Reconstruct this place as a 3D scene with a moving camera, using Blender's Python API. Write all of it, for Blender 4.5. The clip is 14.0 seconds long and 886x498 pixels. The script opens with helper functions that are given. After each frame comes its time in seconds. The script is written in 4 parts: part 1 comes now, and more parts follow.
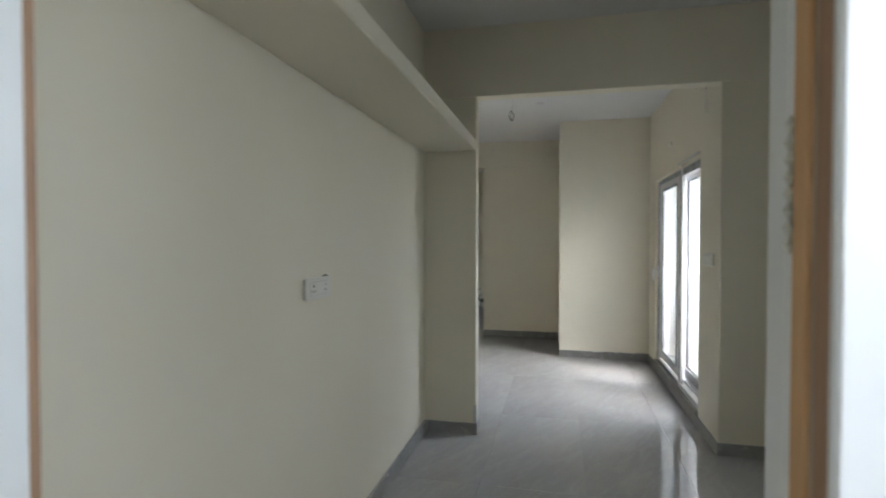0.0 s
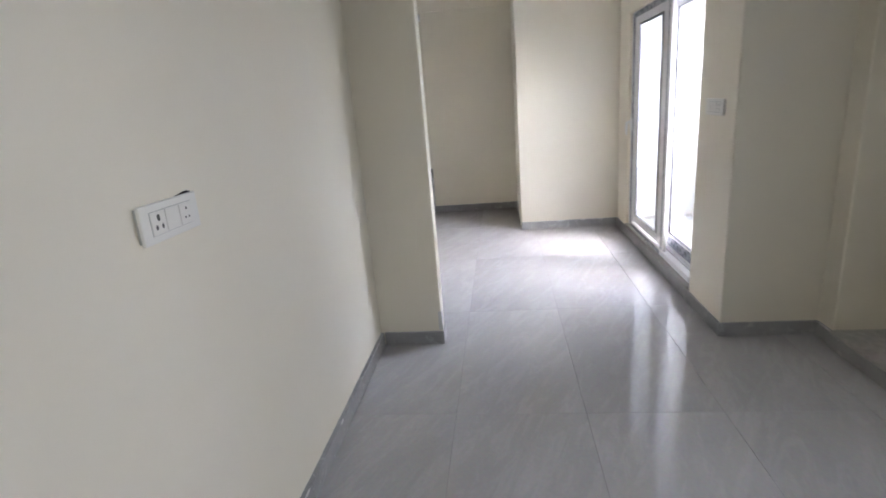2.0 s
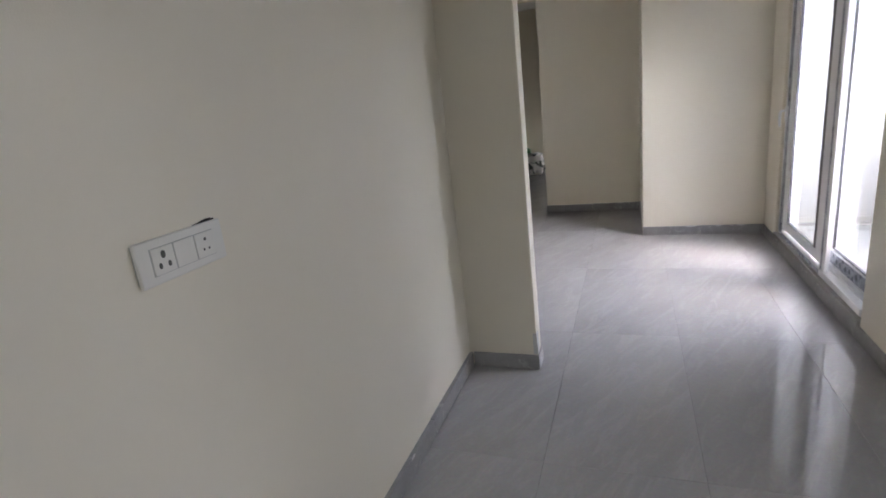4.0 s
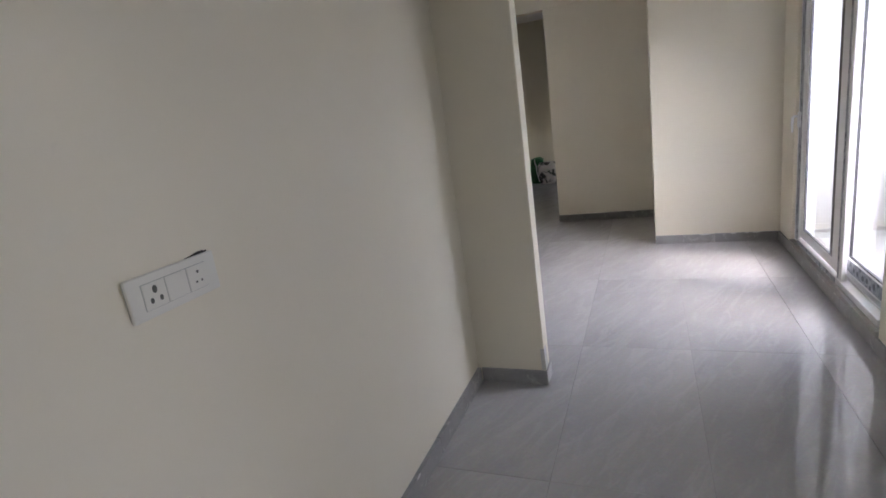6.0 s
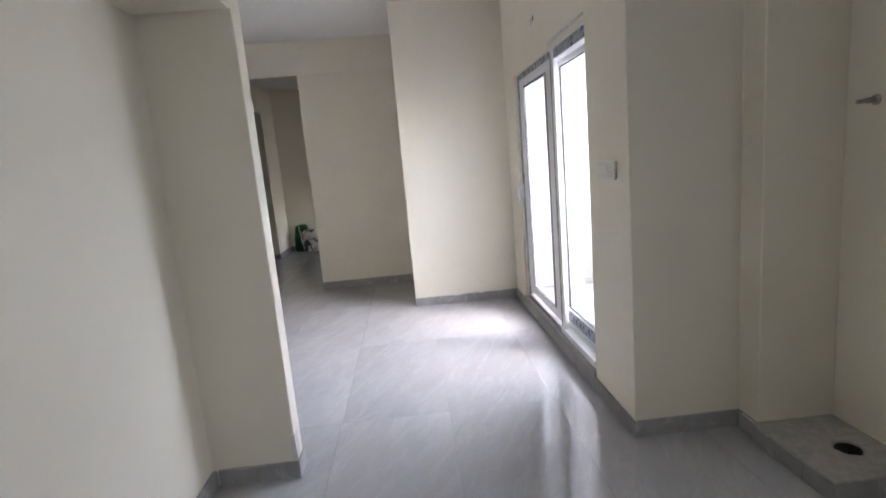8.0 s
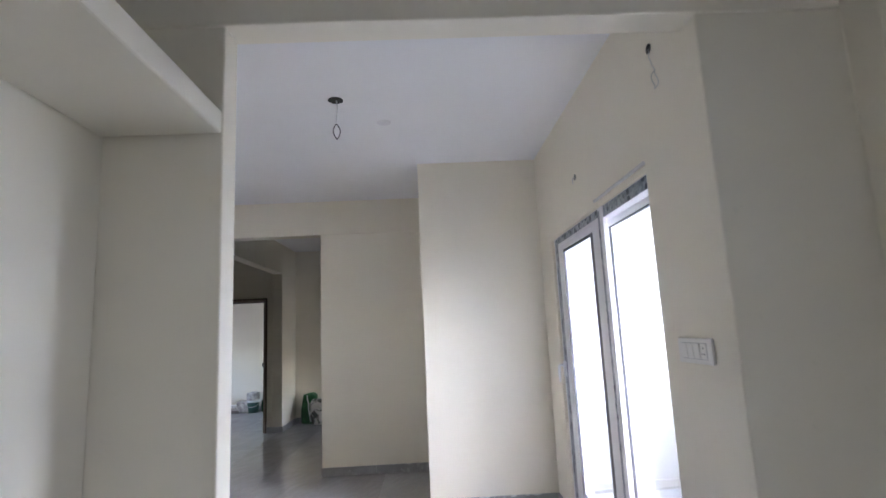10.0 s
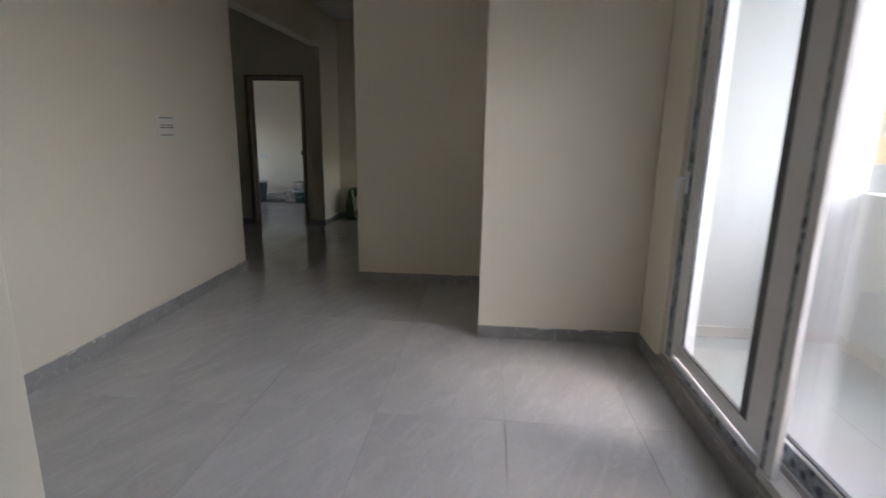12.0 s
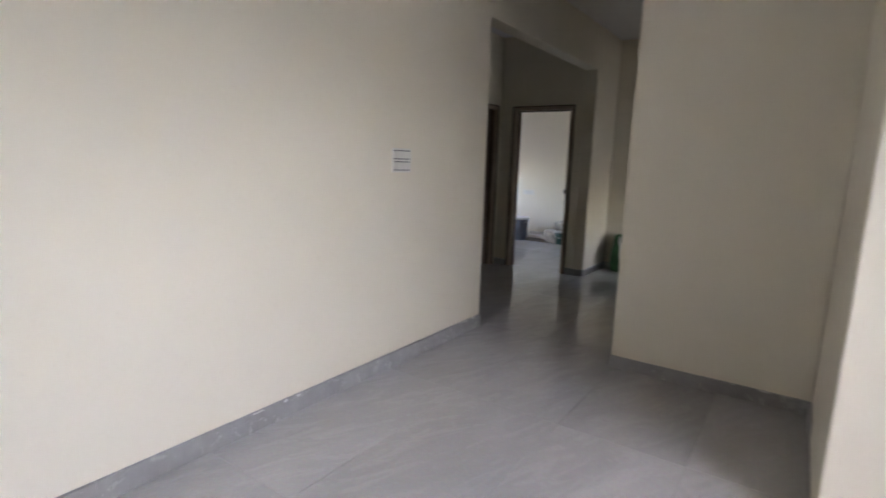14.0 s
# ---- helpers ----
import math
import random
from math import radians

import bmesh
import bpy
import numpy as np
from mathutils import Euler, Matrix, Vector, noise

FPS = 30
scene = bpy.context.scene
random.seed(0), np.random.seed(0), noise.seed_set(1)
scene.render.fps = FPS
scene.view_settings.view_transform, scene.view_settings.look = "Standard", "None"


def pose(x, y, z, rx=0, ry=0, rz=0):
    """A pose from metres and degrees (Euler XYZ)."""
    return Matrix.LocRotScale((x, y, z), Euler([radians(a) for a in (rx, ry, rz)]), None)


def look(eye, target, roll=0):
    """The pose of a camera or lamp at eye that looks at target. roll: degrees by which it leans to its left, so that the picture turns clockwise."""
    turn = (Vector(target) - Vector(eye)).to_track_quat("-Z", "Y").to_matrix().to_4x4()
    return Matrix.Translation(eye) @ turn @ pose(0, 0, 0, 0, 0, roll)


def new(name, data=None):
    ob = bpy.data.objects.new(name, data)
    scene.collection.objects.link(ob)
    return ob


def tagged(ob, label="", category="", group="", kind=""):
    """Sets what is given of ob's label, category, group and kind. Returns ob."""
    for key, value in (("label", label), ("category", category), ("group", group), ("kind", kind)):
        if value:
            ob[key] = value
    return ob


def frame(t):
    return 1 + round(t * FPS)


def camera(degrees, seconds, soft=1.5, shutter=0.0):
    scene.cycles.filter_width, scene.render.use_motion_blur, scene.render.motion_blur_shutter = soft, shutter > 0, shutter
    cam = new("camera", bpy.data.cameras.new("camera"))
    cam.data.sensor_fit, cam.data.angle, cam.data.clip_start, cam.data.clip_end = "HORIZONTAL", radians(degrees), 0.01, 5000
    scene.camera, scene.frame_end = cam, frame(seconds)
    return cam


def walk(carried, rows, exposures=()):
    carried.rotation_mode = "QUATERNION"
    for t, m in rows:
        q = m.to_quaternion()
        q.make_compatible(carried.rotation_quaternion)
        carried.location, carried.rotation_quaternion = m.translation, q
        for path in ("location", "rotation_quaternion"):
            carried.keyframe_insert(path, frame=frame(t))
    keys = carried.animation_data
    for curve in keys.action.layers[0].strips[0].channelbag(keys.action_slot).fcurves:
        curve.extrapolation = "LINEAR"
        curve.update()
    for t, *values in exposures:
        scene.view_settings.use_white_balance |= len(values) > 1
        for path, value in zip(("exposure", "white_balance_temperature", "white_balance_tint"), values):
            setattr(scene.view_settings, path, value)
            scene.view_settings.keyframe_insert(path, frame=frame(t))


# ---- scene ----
cam = camera(81.7, 14.0, 1.6, 0.4)
PATH = [
    (0, (0.997, 0.017, 1.48), (0.558, 1.967, 1.438), -0.0),
    (0.2, (0.955, 0.095, 1.489), (0.64, 2.068, 1.407), -0.8),
    (0.5, (0.908, 0.211, 1.501), (0.742, 2.197, 1.339), -2.2),
    (1, (0.846, 0.421, 1.51), (0.936, 2.372, 1.079), -4.0),
    (1.5, (0.827, 0.634, 1.499), (0.9, 2.539, 0.894), -6.3),
    (2, (0.82, 0.856, 1.495), (0.577, 2.76, 0.935), -4.8),
    (2.5, (0.814, 1.008, 1.517), (0.507, 2.912, 0.986), -3.8),
    (3, (0.82, 1.084, 1.528), (0.439, 2.983, 1.028), -5.2),
    (3.5, (0.842, 1.155, 1.527), (0.3, 3.009, 1.009), -6.3),
    (4, (0.904, 1.209, 1.51), (0.213, 3.004, 0.965), -6.8),
    (4.2, (0.942, 1.218, 1.51), (0.202, 2.993, 0.962), -7.2),
    (6.3, (0.986, 1.243, 1.552), (0.241, 3.033, 1.061), -8.5),
    (6.5, (1.009, 1.251, 1.554), (0.315, 3.065, 1.077), -8.6),
    (7, (1.071, 1.327, 1.501), (0.623, 3.226, 1.064), -8.1),
    (7.5, (1.097, 1.409, 1.477), (0.957, 3.361, 1.067), -6.3),
    (8, (1.057, 1.501, 1.448), (1.165, 3.468, 1.106), -5.0),
    (8.2, (1.028, 1.537, 1.461), (1.165, 3.517, 1.213), -5.1),
    (10.3, (1.072, 2.324, 1.448), (1.129, 4.297, 1.77), -2.5),
    (10.5, (1.058, 2.459, 1.449), (1.179, 4.445, 1.647), -2.1),
    (11, (1.081, 2.738, 1.384), (1.272, 4.725, 1.255), -1.2),
    (11.5, (1.098, 3.04, 1.349), (1.147, 5.006, 0.983), 0.2),
    (12, (1.047, 3.305, 1.346), (0.88, 5.248, 0.902), 1.0),
    (12.5, (0.969, 3.59, 1.346), (0.612, 5.506, 0.897), 0.6),
    (13, (0.929, 3.842, 1.367), (0.407, 5.736, 0.992), -0.4),
    (13.5, (0.889, 4.11, 1.351), (0.129, 5.927, 1.005), -0.1),
    (14, (0.828, 4.355, 1.361), (-0.295, 5.975, 1.021), 1.8),
]
EXPOSURES = [(0, 4.95, 6750, 8), (0.5, 5.58, 6950, 17), (1.0, 5.86, 6600, 18), (1.5, 5.75, 6500, 18), (2.0, 5.7, 6500, 18), (4.0, 5.12, 6650, 19), (6.5, 5.12, 6700, 20), (8.0, 5.6, 6450, 19),
             (10.3, 5.68, 6080, 20), (11.0, 5.22, 6150, 20), (11.5, 4.85, 6280, 19), (12.0, 4.2, 6900, 15), (12.5, 4.27, 7150, 18), (13.0, 4.9, 6950, 20), (13.5, 5.15, 7050, 20), (14, 5.22, 6700, 20)]
walk(cam, [(t, look(eye, target, roll)) for t, eye, target, roll in PATH], EXPOSURES)

# ---- world, sun and daylight in the openings ----
world = bpy.data.worlds.new("world")
scene.world = world
world.use_nodes = True
wn = world.node_tree.nodes
sky = wn.new("ShaderNodeTexSky")
sky.sky_type = "NISHITA"
sky.sun_disc = False
sky.sun_elevation = radians(45)
sky.sun_rotation = radians(114)
sky.air_density, sky.dust_density, sky.ozone_density = 1.0, 1.5, 1.0
wn["Background"].inputs["Strength"].default_value = 0.082
world.node_tree.links.new(sky.outputs["Color"], wn["Background"].inputs["Color"])

sun = new("sun", bpy.data.lights.new("sun", "SUN"))
sun.data.energy, sun.data.angle, sun.data.color = 0.62, radians(108), (0.86, 0.925, 1.0)
sun.matrix_world = look((12.8, -5.7, 14.0), (0, 0, 0))


def daylight(name, eye, target, width, height, watts, colour=(0.93, 0.96, 1.0)):
    """An area lamp in an opening, in place of the sky's light there."""
    ob = new(name, bpy.data.lights.new(name, "AREA"))
    ob.data.shape, ob.data.size, ob.data.size_y = "RECTANGLE", width, height
    ob.data.energy, ob.data.color = watts, colour
    ob.matrix_world = look(eye, target)
    return ob


kitchen = daylight("kitchen_window_daylight", (3.26, 1.9, 2.25), (1.2, 1.2, 0.0), 1.5, 0.9, 0.39, (0.85, 0.925, 1.0))
kitchen.data.spread = radians(138)
# daylight behind the start; its side is chosen to light the kitchen's left wall
daylight("utility_daylight", (1.80, -0.27, 1.68), (0.6, 0.3, 0.6), 0.9, 0.9, 0.36, (0.86, 0.93, 1.0))
bedroom = daylight("bedroom_daylight", (-4.82, 12.1, 1.2), (-3.2, 12.3, 0.0), 1.1, 0.55, 0.13, (0.96, 0.95, 1.0))
bedroom.data.spread = radians(100)
# lamp added in an unseen room to brighten the passage
daylight("added_room_daylight", (1.66, 10.8, 0.95), (-1.0, 10.8, 0.3), 0.38, 0.45, 0.055)

# ---- materials ----


def material(name, rough=0.6, metal=0.0):
    m = bpy.data.materials.new(name)
    m.use_nodes = True
    b = m.node_tree.nodes["Principled BSDF"]
    b.inputs["Roughness"].default_value = rough
    b.inputs["Metallic"].default_value = metal
    return m, m.node_tree.nodes, m.node_tree.links, b


def ramp(nodes, stops):
    r = nodes.new("ShaderNodeValToRGB")
    el = r.color_ramp.elements
    while len(el) < len(stops):
        el.new(0.5)
    for e, (p, c) in zip(el, stops):
        e.position, e.color = p, (*c, 1)
    return r


def noise_tex(nodes, links, coord, scale, detail=4, rough=0.55, distortion=0.0, stretch=None, turn=0.0):
    n = nodes.new("ShaderNodeTexNoise")
    n.inputs["Scale"].default_value = scale
    n.inputs["Detail"].default_value = detail
    n.inputs["Roughness"].default_value = rough
    n.inputs["Distortion"].default_value = distortion
    if stretch:
        mp = nodes.new("ShaderNodeMapping")
        mp.vector_type = "TEXTURE"
        mp.inputs["Scale"].default_value = [1 / v for v in stretch]
        mp.inputs["Rotation"].default_value = (0, 0, radians(turn))
        links.new(coord, mp.inputs["Vector"])
        coord = mp.outputs["Vector"]
    links.new(coord, n.inputs["Vector"])
    return n


def bump_into(nodes, links, bsdf, height, strength, distance):
    bp = nodes.new("ShaderNodeBump")
    bp.inputs["Strength"].default_value = strength
    bp.inputs["Distance"].default_value = distance
    links.new(height, bp.inputs["Height"])
    links.new(bp.outputs["Normal"], bsdf.inputs["Normal"])
    return bp


def mix(nodes, links, fac, a, b, blend="MIX"):
    m = nodes.new("ShaderNodeMix")
    m.data_type, m.blend_type = "RGBA", blend
    for socket, v in ((m.inputs[0], fac), (m.inputs[6], a), (m.inputs[7], b)):
        if isinstance(v, bpy.types.NodeSocket):
            links.new(v, socket)
        elif isinstance(v, tuple):
            socket.default_value = (*v, 1)
        else:
            socket.default_value = v
    return m.outputs[2]


def paint(name, a, b, rough=0.55, relief=0.25, dirt=0.0):
    """Rolled wall paint: slow drift of tone, fine roller grain, faint trowel waves, a few scuffs."""
    m, n, l, bsdf = material(name, rough)
    co = n.new("ShaderNodeTexCoord").outputs["Object"]
    big = noise_tex(n, l, co, 0.9, 3)
    r = ramp(n, [(0.3, a), (0.7, b)])
    l.new(big.outputs[0], r.inputs[0])
    col = r.outputs[0]
    spots = noise_tex(n, l, co, 23.0, 2)
    rs = ramp(n, [(0.70, (0, 0, 0)), (0.78, (1, 1, 1))])
    l.new(spots.outputs[0], rs.inputs[0])
    mul = n.new("ShaderNodeMath")
    mul.operation = "MULTIPLY"
    mul.inputs[1].default_value = 0.10 + dirt
    l.new(rs.outputs[0], mul.inputs[0])
    col = mix(n, l, mul.outputs[0], col, tuple(0.72 * v for v in a))
    l.new(col, bsdf.inputs["Base Color"])
    wave = noise_tex(n, l, co, 3.0, 2)
    grain = noise_tex(n, l, co, 260.0, 2)
    add = n.new("ShaderNodeMath")
    add.operation = "MULTIPLY_ADD"
    add.inputs[1].default_value = 9.0
    l.new(wave.outputs[0], add.inputs[0])
    l.new(grain.outputs[0], add.inputs[2])
    bump_into(n, l, bsdf, add.outputs[0], relief, 0.0011)
    return m


M_WALL = paint("cream_wall_paint", (0.80, 0.745, 0.62), (0.83, 0.775, 0.65))
M_CEIL = paint("white_ceiling_paint", (0.76, 0.75, 0.74), (0.80, 0.79, 0.78))
# white balcony paint, its colour lowered to hold back the daylight's glare
M_BALCONY = paint("dimmed_white_balcony_paint", (0.325, 0.335, 0.34), (0.355, 0.365, 0.37), 0.6)
M_WHITE = paint("white_exterior_paint", (0.78, 0.79, 0.80), (0.82, 0.83, 0.83), 0.6)


def tile_material(name, dark, light, vein, rough):
    """Polished porcelain: cloudy grey with slanting pale veins, different on every tile."""
    m, n, l, bsdf = material(name, rough)
    tc = n.new("ShaderNodeTexCoord").outputs["Object"]
    info = n.new("ShaderNodeObjectInfo")
    scale = n.new("ShaderNodeVectorMath")
    scale.operation = "SCALE"
    comb = n.new("ShaderNodeCombineXYZ")
    for k in range(3):
        l.new(info.outputs["Random"], comb.inputs[k])
    l.new(comb.outputs[0], scale.inputs[0])
    scale.inputs[3].default_value = 37.0
    add = n.new("ShaderNodeVectorMath")
    l.new(tc, add.inputs[0])
    l.new(scale.outputs[0], add.inputs[1])
    co = add.outputs[0]
    cloud = noise_tex(n, l, co, 2.6, 6, 0.6, 0.6, (1.5, 0.55, 1.0), -22)
    r = ramp(n, [(0.3, dark), (0.7, light)])
    l.new(cloud.outputs[0], r.inputs[0])
    veins = noise_tex(n, l, co, 7.5, 7, 0.68, 1.0, (1.6, 0.36, 1.0), -24)
    rv = ramp(n, [(0.50, (0, 0, 0)), (0.60, (1, 1, 1)), (0.72, (0, 0, 0))])
    l.new(veins.outputs[0], rv.inputs[0])
    mul = n.new("ShaderNodeMath")
    mul.operation = "MULTIPLY"
    mul.inputs[1].default_value = 0.40
    l.new(rv.outputs[0], mul.inputs[0])
    col = mix(n, l, mul.outputs[0], r.outputs[0], vein)
    fine = noise_tex(n, l, co, 60.0, 3)
    col = mix(n, l, 0.12, col, fine.outputs[1], "OVERLAY")
    hsv = n.new("ShaderNodeHueSaturation")
    hsv.inputs["Saturation"].default_value = 0.9
    vr = n.new("ShaderNodeMapRange")
    vr.inputs["To Min"].default_value, vr.inputs["To Max"].default_value = 0.95, 1.05
    l.new(info.outputs["Random"], vr.inputs["Value"])
    l.new(vr.outputs[0], hsv.inputs["Value"])
    l.new(col, hsv.inputs["Color"])
    l.new(hsv.outputs[0], bsdf.inputs["Base Color"])
    smear = noise_tex(n, l, co, 4.0, 4, 0.6)
    rr = n.new("ShaderNodeMapRange")
    rr.inputs["From Min"].default_value, rr.inputs["From Max"].default_value = 0.3, 0.7
    rr.inputs["To Min"].default_value, rr.inputs["To Max"].default_value = rough * 0.75, rough * 1.6
    l.new(smear.outputs[0], rr.inputs["Value"])
    l.new(rr.outputs[0], bsdf.inputs["Roughness"])
    wav = noise_tex(n, l, co, 7.0, 1)
    bump_into(n, l, bsdf, wav.outputs[0], 0.06, 0.004)
    return m


M_TILE = tile_material("grey_polished_tile", (0.405, 0.398, 0.40), (0.47, 0.463, 0.466), (0.53, 0.524, 0.527), 0.048)


def skirting_material():
    """Cut floor tile, dull at the edge, with dry white plaster smears."""
    m, n, l, bsdf = material("grey_skirting_tile", 0.35)
    co = n.new("ShaderNodeTexCoord").outputs["Object"]
    a = noise_tex(n, l, co, 6.0, 5, 0.6)
    r = ramp(n, [(0.3, (0.27, 0.265, 0.263)), (0.7, (0.36, 0.355, 0.352))])
    l.new(a.outputs[0], r.inputs[0])
    s = noise_tex(n, l, co, 11.0, 5, 0.7, 0.6)
    rs = ramp(n, [(0.56, (0, 0, 0)), (0.63, (1, 1, 1))])
    l.new(s.outputs[0], rs.inputs[0])
    mul = n.new("ShaderNodeMath")
    mul.operation = "MULTIPLY"
    mul.inputs[1].default_value = 0.38
    l.new(rs.outputs[0], mul.inputs[0])
    l.new(mix(n, l, mul.outputs[0], r.outputs[0], (0.60, 0.59, 0.57)), bsdf.inputs["Base Color"])
    bump_into(n, l, bsdf, s.outputs[0], 0.3, 0.002)
    return m


M_SKIRT = skirting_material()


def speckled(name, a, b, scale, rough, relief=0.3, metal=0.0, distance=0.002):
    m, n, l, bsdf = material(name, rough, metal)
    co = n.new("ShaderNodeTexCoord").outputs["Object"]
    x = noise_tex(n, l, co, scale, 6, 0.65)
    r = ramp(n, [(0.32, a), (0.68, b)])
    l.new(x.outputs[0], r.inputs[0])
    y = noise_tex(n, l, co, scale * 0.15, 3)
    l.new(mix(n, l, 0.25, r.outputs[0], y.outputs[1], "SOFT_LIGHT"), bsdf.inputs["Base Color"])
    bump_into(n, l, bsdf, x.outputs[0], relief, distance)
    return m


# pale balcony tile, also coloured darker to hold back the glare
M_BALCONY_TILE = speckled("dimmed_balcony_tile", (0.31, 0.315, 0.32), (0.34, 0.345, 0.35), 5, 0.3, 0.05)
M_GROUT = speckled("dark_grout", (0.32, 0.315, 0.315), (0.37, 0.365, 0.365), 60, 0.9)
M_CEMENT = speckled("grey_cement_screed", (0.20, 0.19, 0.175), (0.31, 0.295, 0.275), 28, 0.9, 0.6)
M_PLINTH = speckled("pale_cement_plinth", (0.38, 0.36, 0.33), (0.52, 0.495, 0.46), 28, 0.9, 0.6)
M_SILL = speckled("beige_grey_stone", (0.30, 0.285, 0.265), (0.40, 0.385, 0.36), 40, 0.55)
M_PLASTER = speckled("raw_white_plaster", (0.60, 0.59, 0.57), (0.72, 0.71, 0.69), 30, 0.85, 0.8)
M_PATCH = speckled("white_filler", (0.68, 0.67, 0.65), (0.75, 0.74, 0.72), 30, 0.85, 0.5)
M_UPVC = speckled("white_upvc", (0.76, 0.77, 0.78), (0.80, 0.81, 0.82), 3, 0.3, 0.05)
M_GASKET = speckled("dark_grey_gasket", (0.035, 0.037, 0.045), (0.06, 0.062, 0.07), 20, 0.55)
M_INTERLOCK = speckled("grey_interlock", (0.085, 0.088, 0.10), (0.12, 0.125, 0.14), 20, 0.5)
# grey discs carry the shade inside the socket's pin holes
M_PIN = speckled("shallow_grey_pin_hole", (0.10, 0.098, 0.095), (0.16, 0.155, 0.15), 20, 0.8)
M_PLATE = speckled("white_switch_plastic", (0.765, 0.745, 0.695), (0.795, 0.775, 0.725), 4, 0.3, 0.04)
# shade inside holes put into the colour; the latch is simply black
M_HOLE = speckled("black_hole", (0.012, 0.012, 0.012), (0.03, 0.028, 0.026), 30, 0.9)
M_SEAM = speckled("grey_plastic_seam", (0.34, 0.335, 0.325), (0.42, 0.415, 0.40), 30, 0.6)
M_SOFTSEAM = speckled("pale_plastic_seam", (0.44, 0.435, 0.415), (0.52, 0.515, 0.495), 30, 0.6)
M_PIPE = speckled("dull_brass_and_dirt", (0.32, 0.29, 0.24), (0.46, 0.42, 0.35), 60, 0.5, 0.5, 0.3)
M_WIRE = speckled("white_wire", (0.55, 0.55, 0.54), (0.66, 0.66, 0.65), 20, 0.45)
M_WIRE_DARK = speckled("black_wire", (0.02, 0.02, 0.02), (0.04, 0.04, 0.04), 20, 0.5)
M_BUCKET = speckled("blue_grey_bucket_plastic", (0.085, 0.10, 0.14), (0.13, 0.15, 0.20), 9, 0.5)
M_TEAL = speckled("dark_teal_bucket_plastic", (0.02, 0.075, 0.065), (0.04, 0.12, 0.10), 9, 0.5)
M_RIM = speckled("white_bucket_plastic", (0.62, 0.63, 0.64), (0.74, 0.74, 0.74), 9, 0.45)
M_CARTON = speckled("pale_cardboard", (0.42, 0.39, 0.34), (0.58, 0.56, 0.52), 14, 0.8)
M_RAG = speckled("dusty_white_cloth", (0.28, 0.27, 0.26), (0.74, 0.72, 0.69), 13, 0.95, 0.7)
M_GROUND = speckled("dusty_ground", (0.22, 0.20, 0.17), (0.33, 0.30, 0.26), 0.5, 0.95)
M_FENCE = speckled("grey_blockwork", (0.075, 0.075, 0.072), (0.12, 0.118, 0.114), 2.0, 0.9)
M_ORANGE = speckled("orange_facade_paint", (0.235, 0.135, 0.058), (0.265, 0.155, 0.068), 1.2, 0.8)
M_PINKFACE = speckled("terracotta_pink_facade", (0.195, 0.122, 0.11), (0.22, 0.14, 0.128), 1.4, 0.8)
M_SURROUND = speckled("dull_white_surround", (0.28, 0.27, 0.265), (0.33, 0.315, 0.31), 2.0, 0.8)
M_BLUEPANE = speckled("grey_blue_far_pane", (0.12, 0.125, 0.145), (0.15, 0.155, 0.175), 1.0, 0.15, 0.02)


def wood(name, a, b, rough):
    m, n, l, bsdf = material(name, rough)
    co = n.new("ShaderNodeTexCoord").outputs["Object"]
    g = noise_tex(n, l, co, 9.0, 6, 0.6, 1.2, (6.0, 6.0, 0.5))
    r = ramp(n, [(0.3, a), (0.7, b)])
    l.new(g.outputs[0], r.inputs[0])
    l.new(r.outputs[0], bsdf.inputs["Base Color"])
    bump_into(n, l, bsdf, g.outputs[0], 0.25, 0.001)
    return m


M_WOOD = wood("raw_orange_wood", (0.55, 0.31, 0.15), (0.66, 0.40, 0.21), 0.6)
M_WOOD_BROWN = wood("darker_brown_wood", (0.31, 0.185, 0.115), (0.41, 0.255, 0.165), 0.65)
M_WOOD_DULL = wood("dull_brown_wood", (0.34, 0.27, 0.205), (0.45, 0.37, 0.285), 0.6)
M_DARKWOOD = wood("dark_brown_door_wood", (0.075, 0.045, 0.027), (0.13, 0.08, 0.05), 0.45)


def film_material():
    """Translucent blue-grey protective film with dark printed blots and dashes."""
    m, n, l, bsdf = material("printed_protective_film", 0.35)
    co = n.new("ShaderNodeTexCoord").outputs["Object"]
    v = n.new("ShaderNodeTexVoronoi")
    v.inputs["Scale"].default_value = 17.0
    l.new(co, v.inputs["Vector"])
    r = ramp(n, [(0.30, (1, 1, 1)), (0.40, (0, 0, 0))])
    l.new(v.outputs["Distance"], r.inputs[0])
    w = noise_tex(n, l, co, 30.0, 3, 0.6, 1.0)
    rw = ramp(n, [(0.42, (0.20, 0.225, 0.26)), (0.60, (0.40, 0.43, 0.47))])
    l.new(w.outputs[0], rw.inputs[0])
    l.new(mix(n, l, r.outputs[0], rw.outputs[0], (0.045, 0.06, 0.09)), bsdf.inputs["Base Color"])
    return m


M_FILM = film_material()


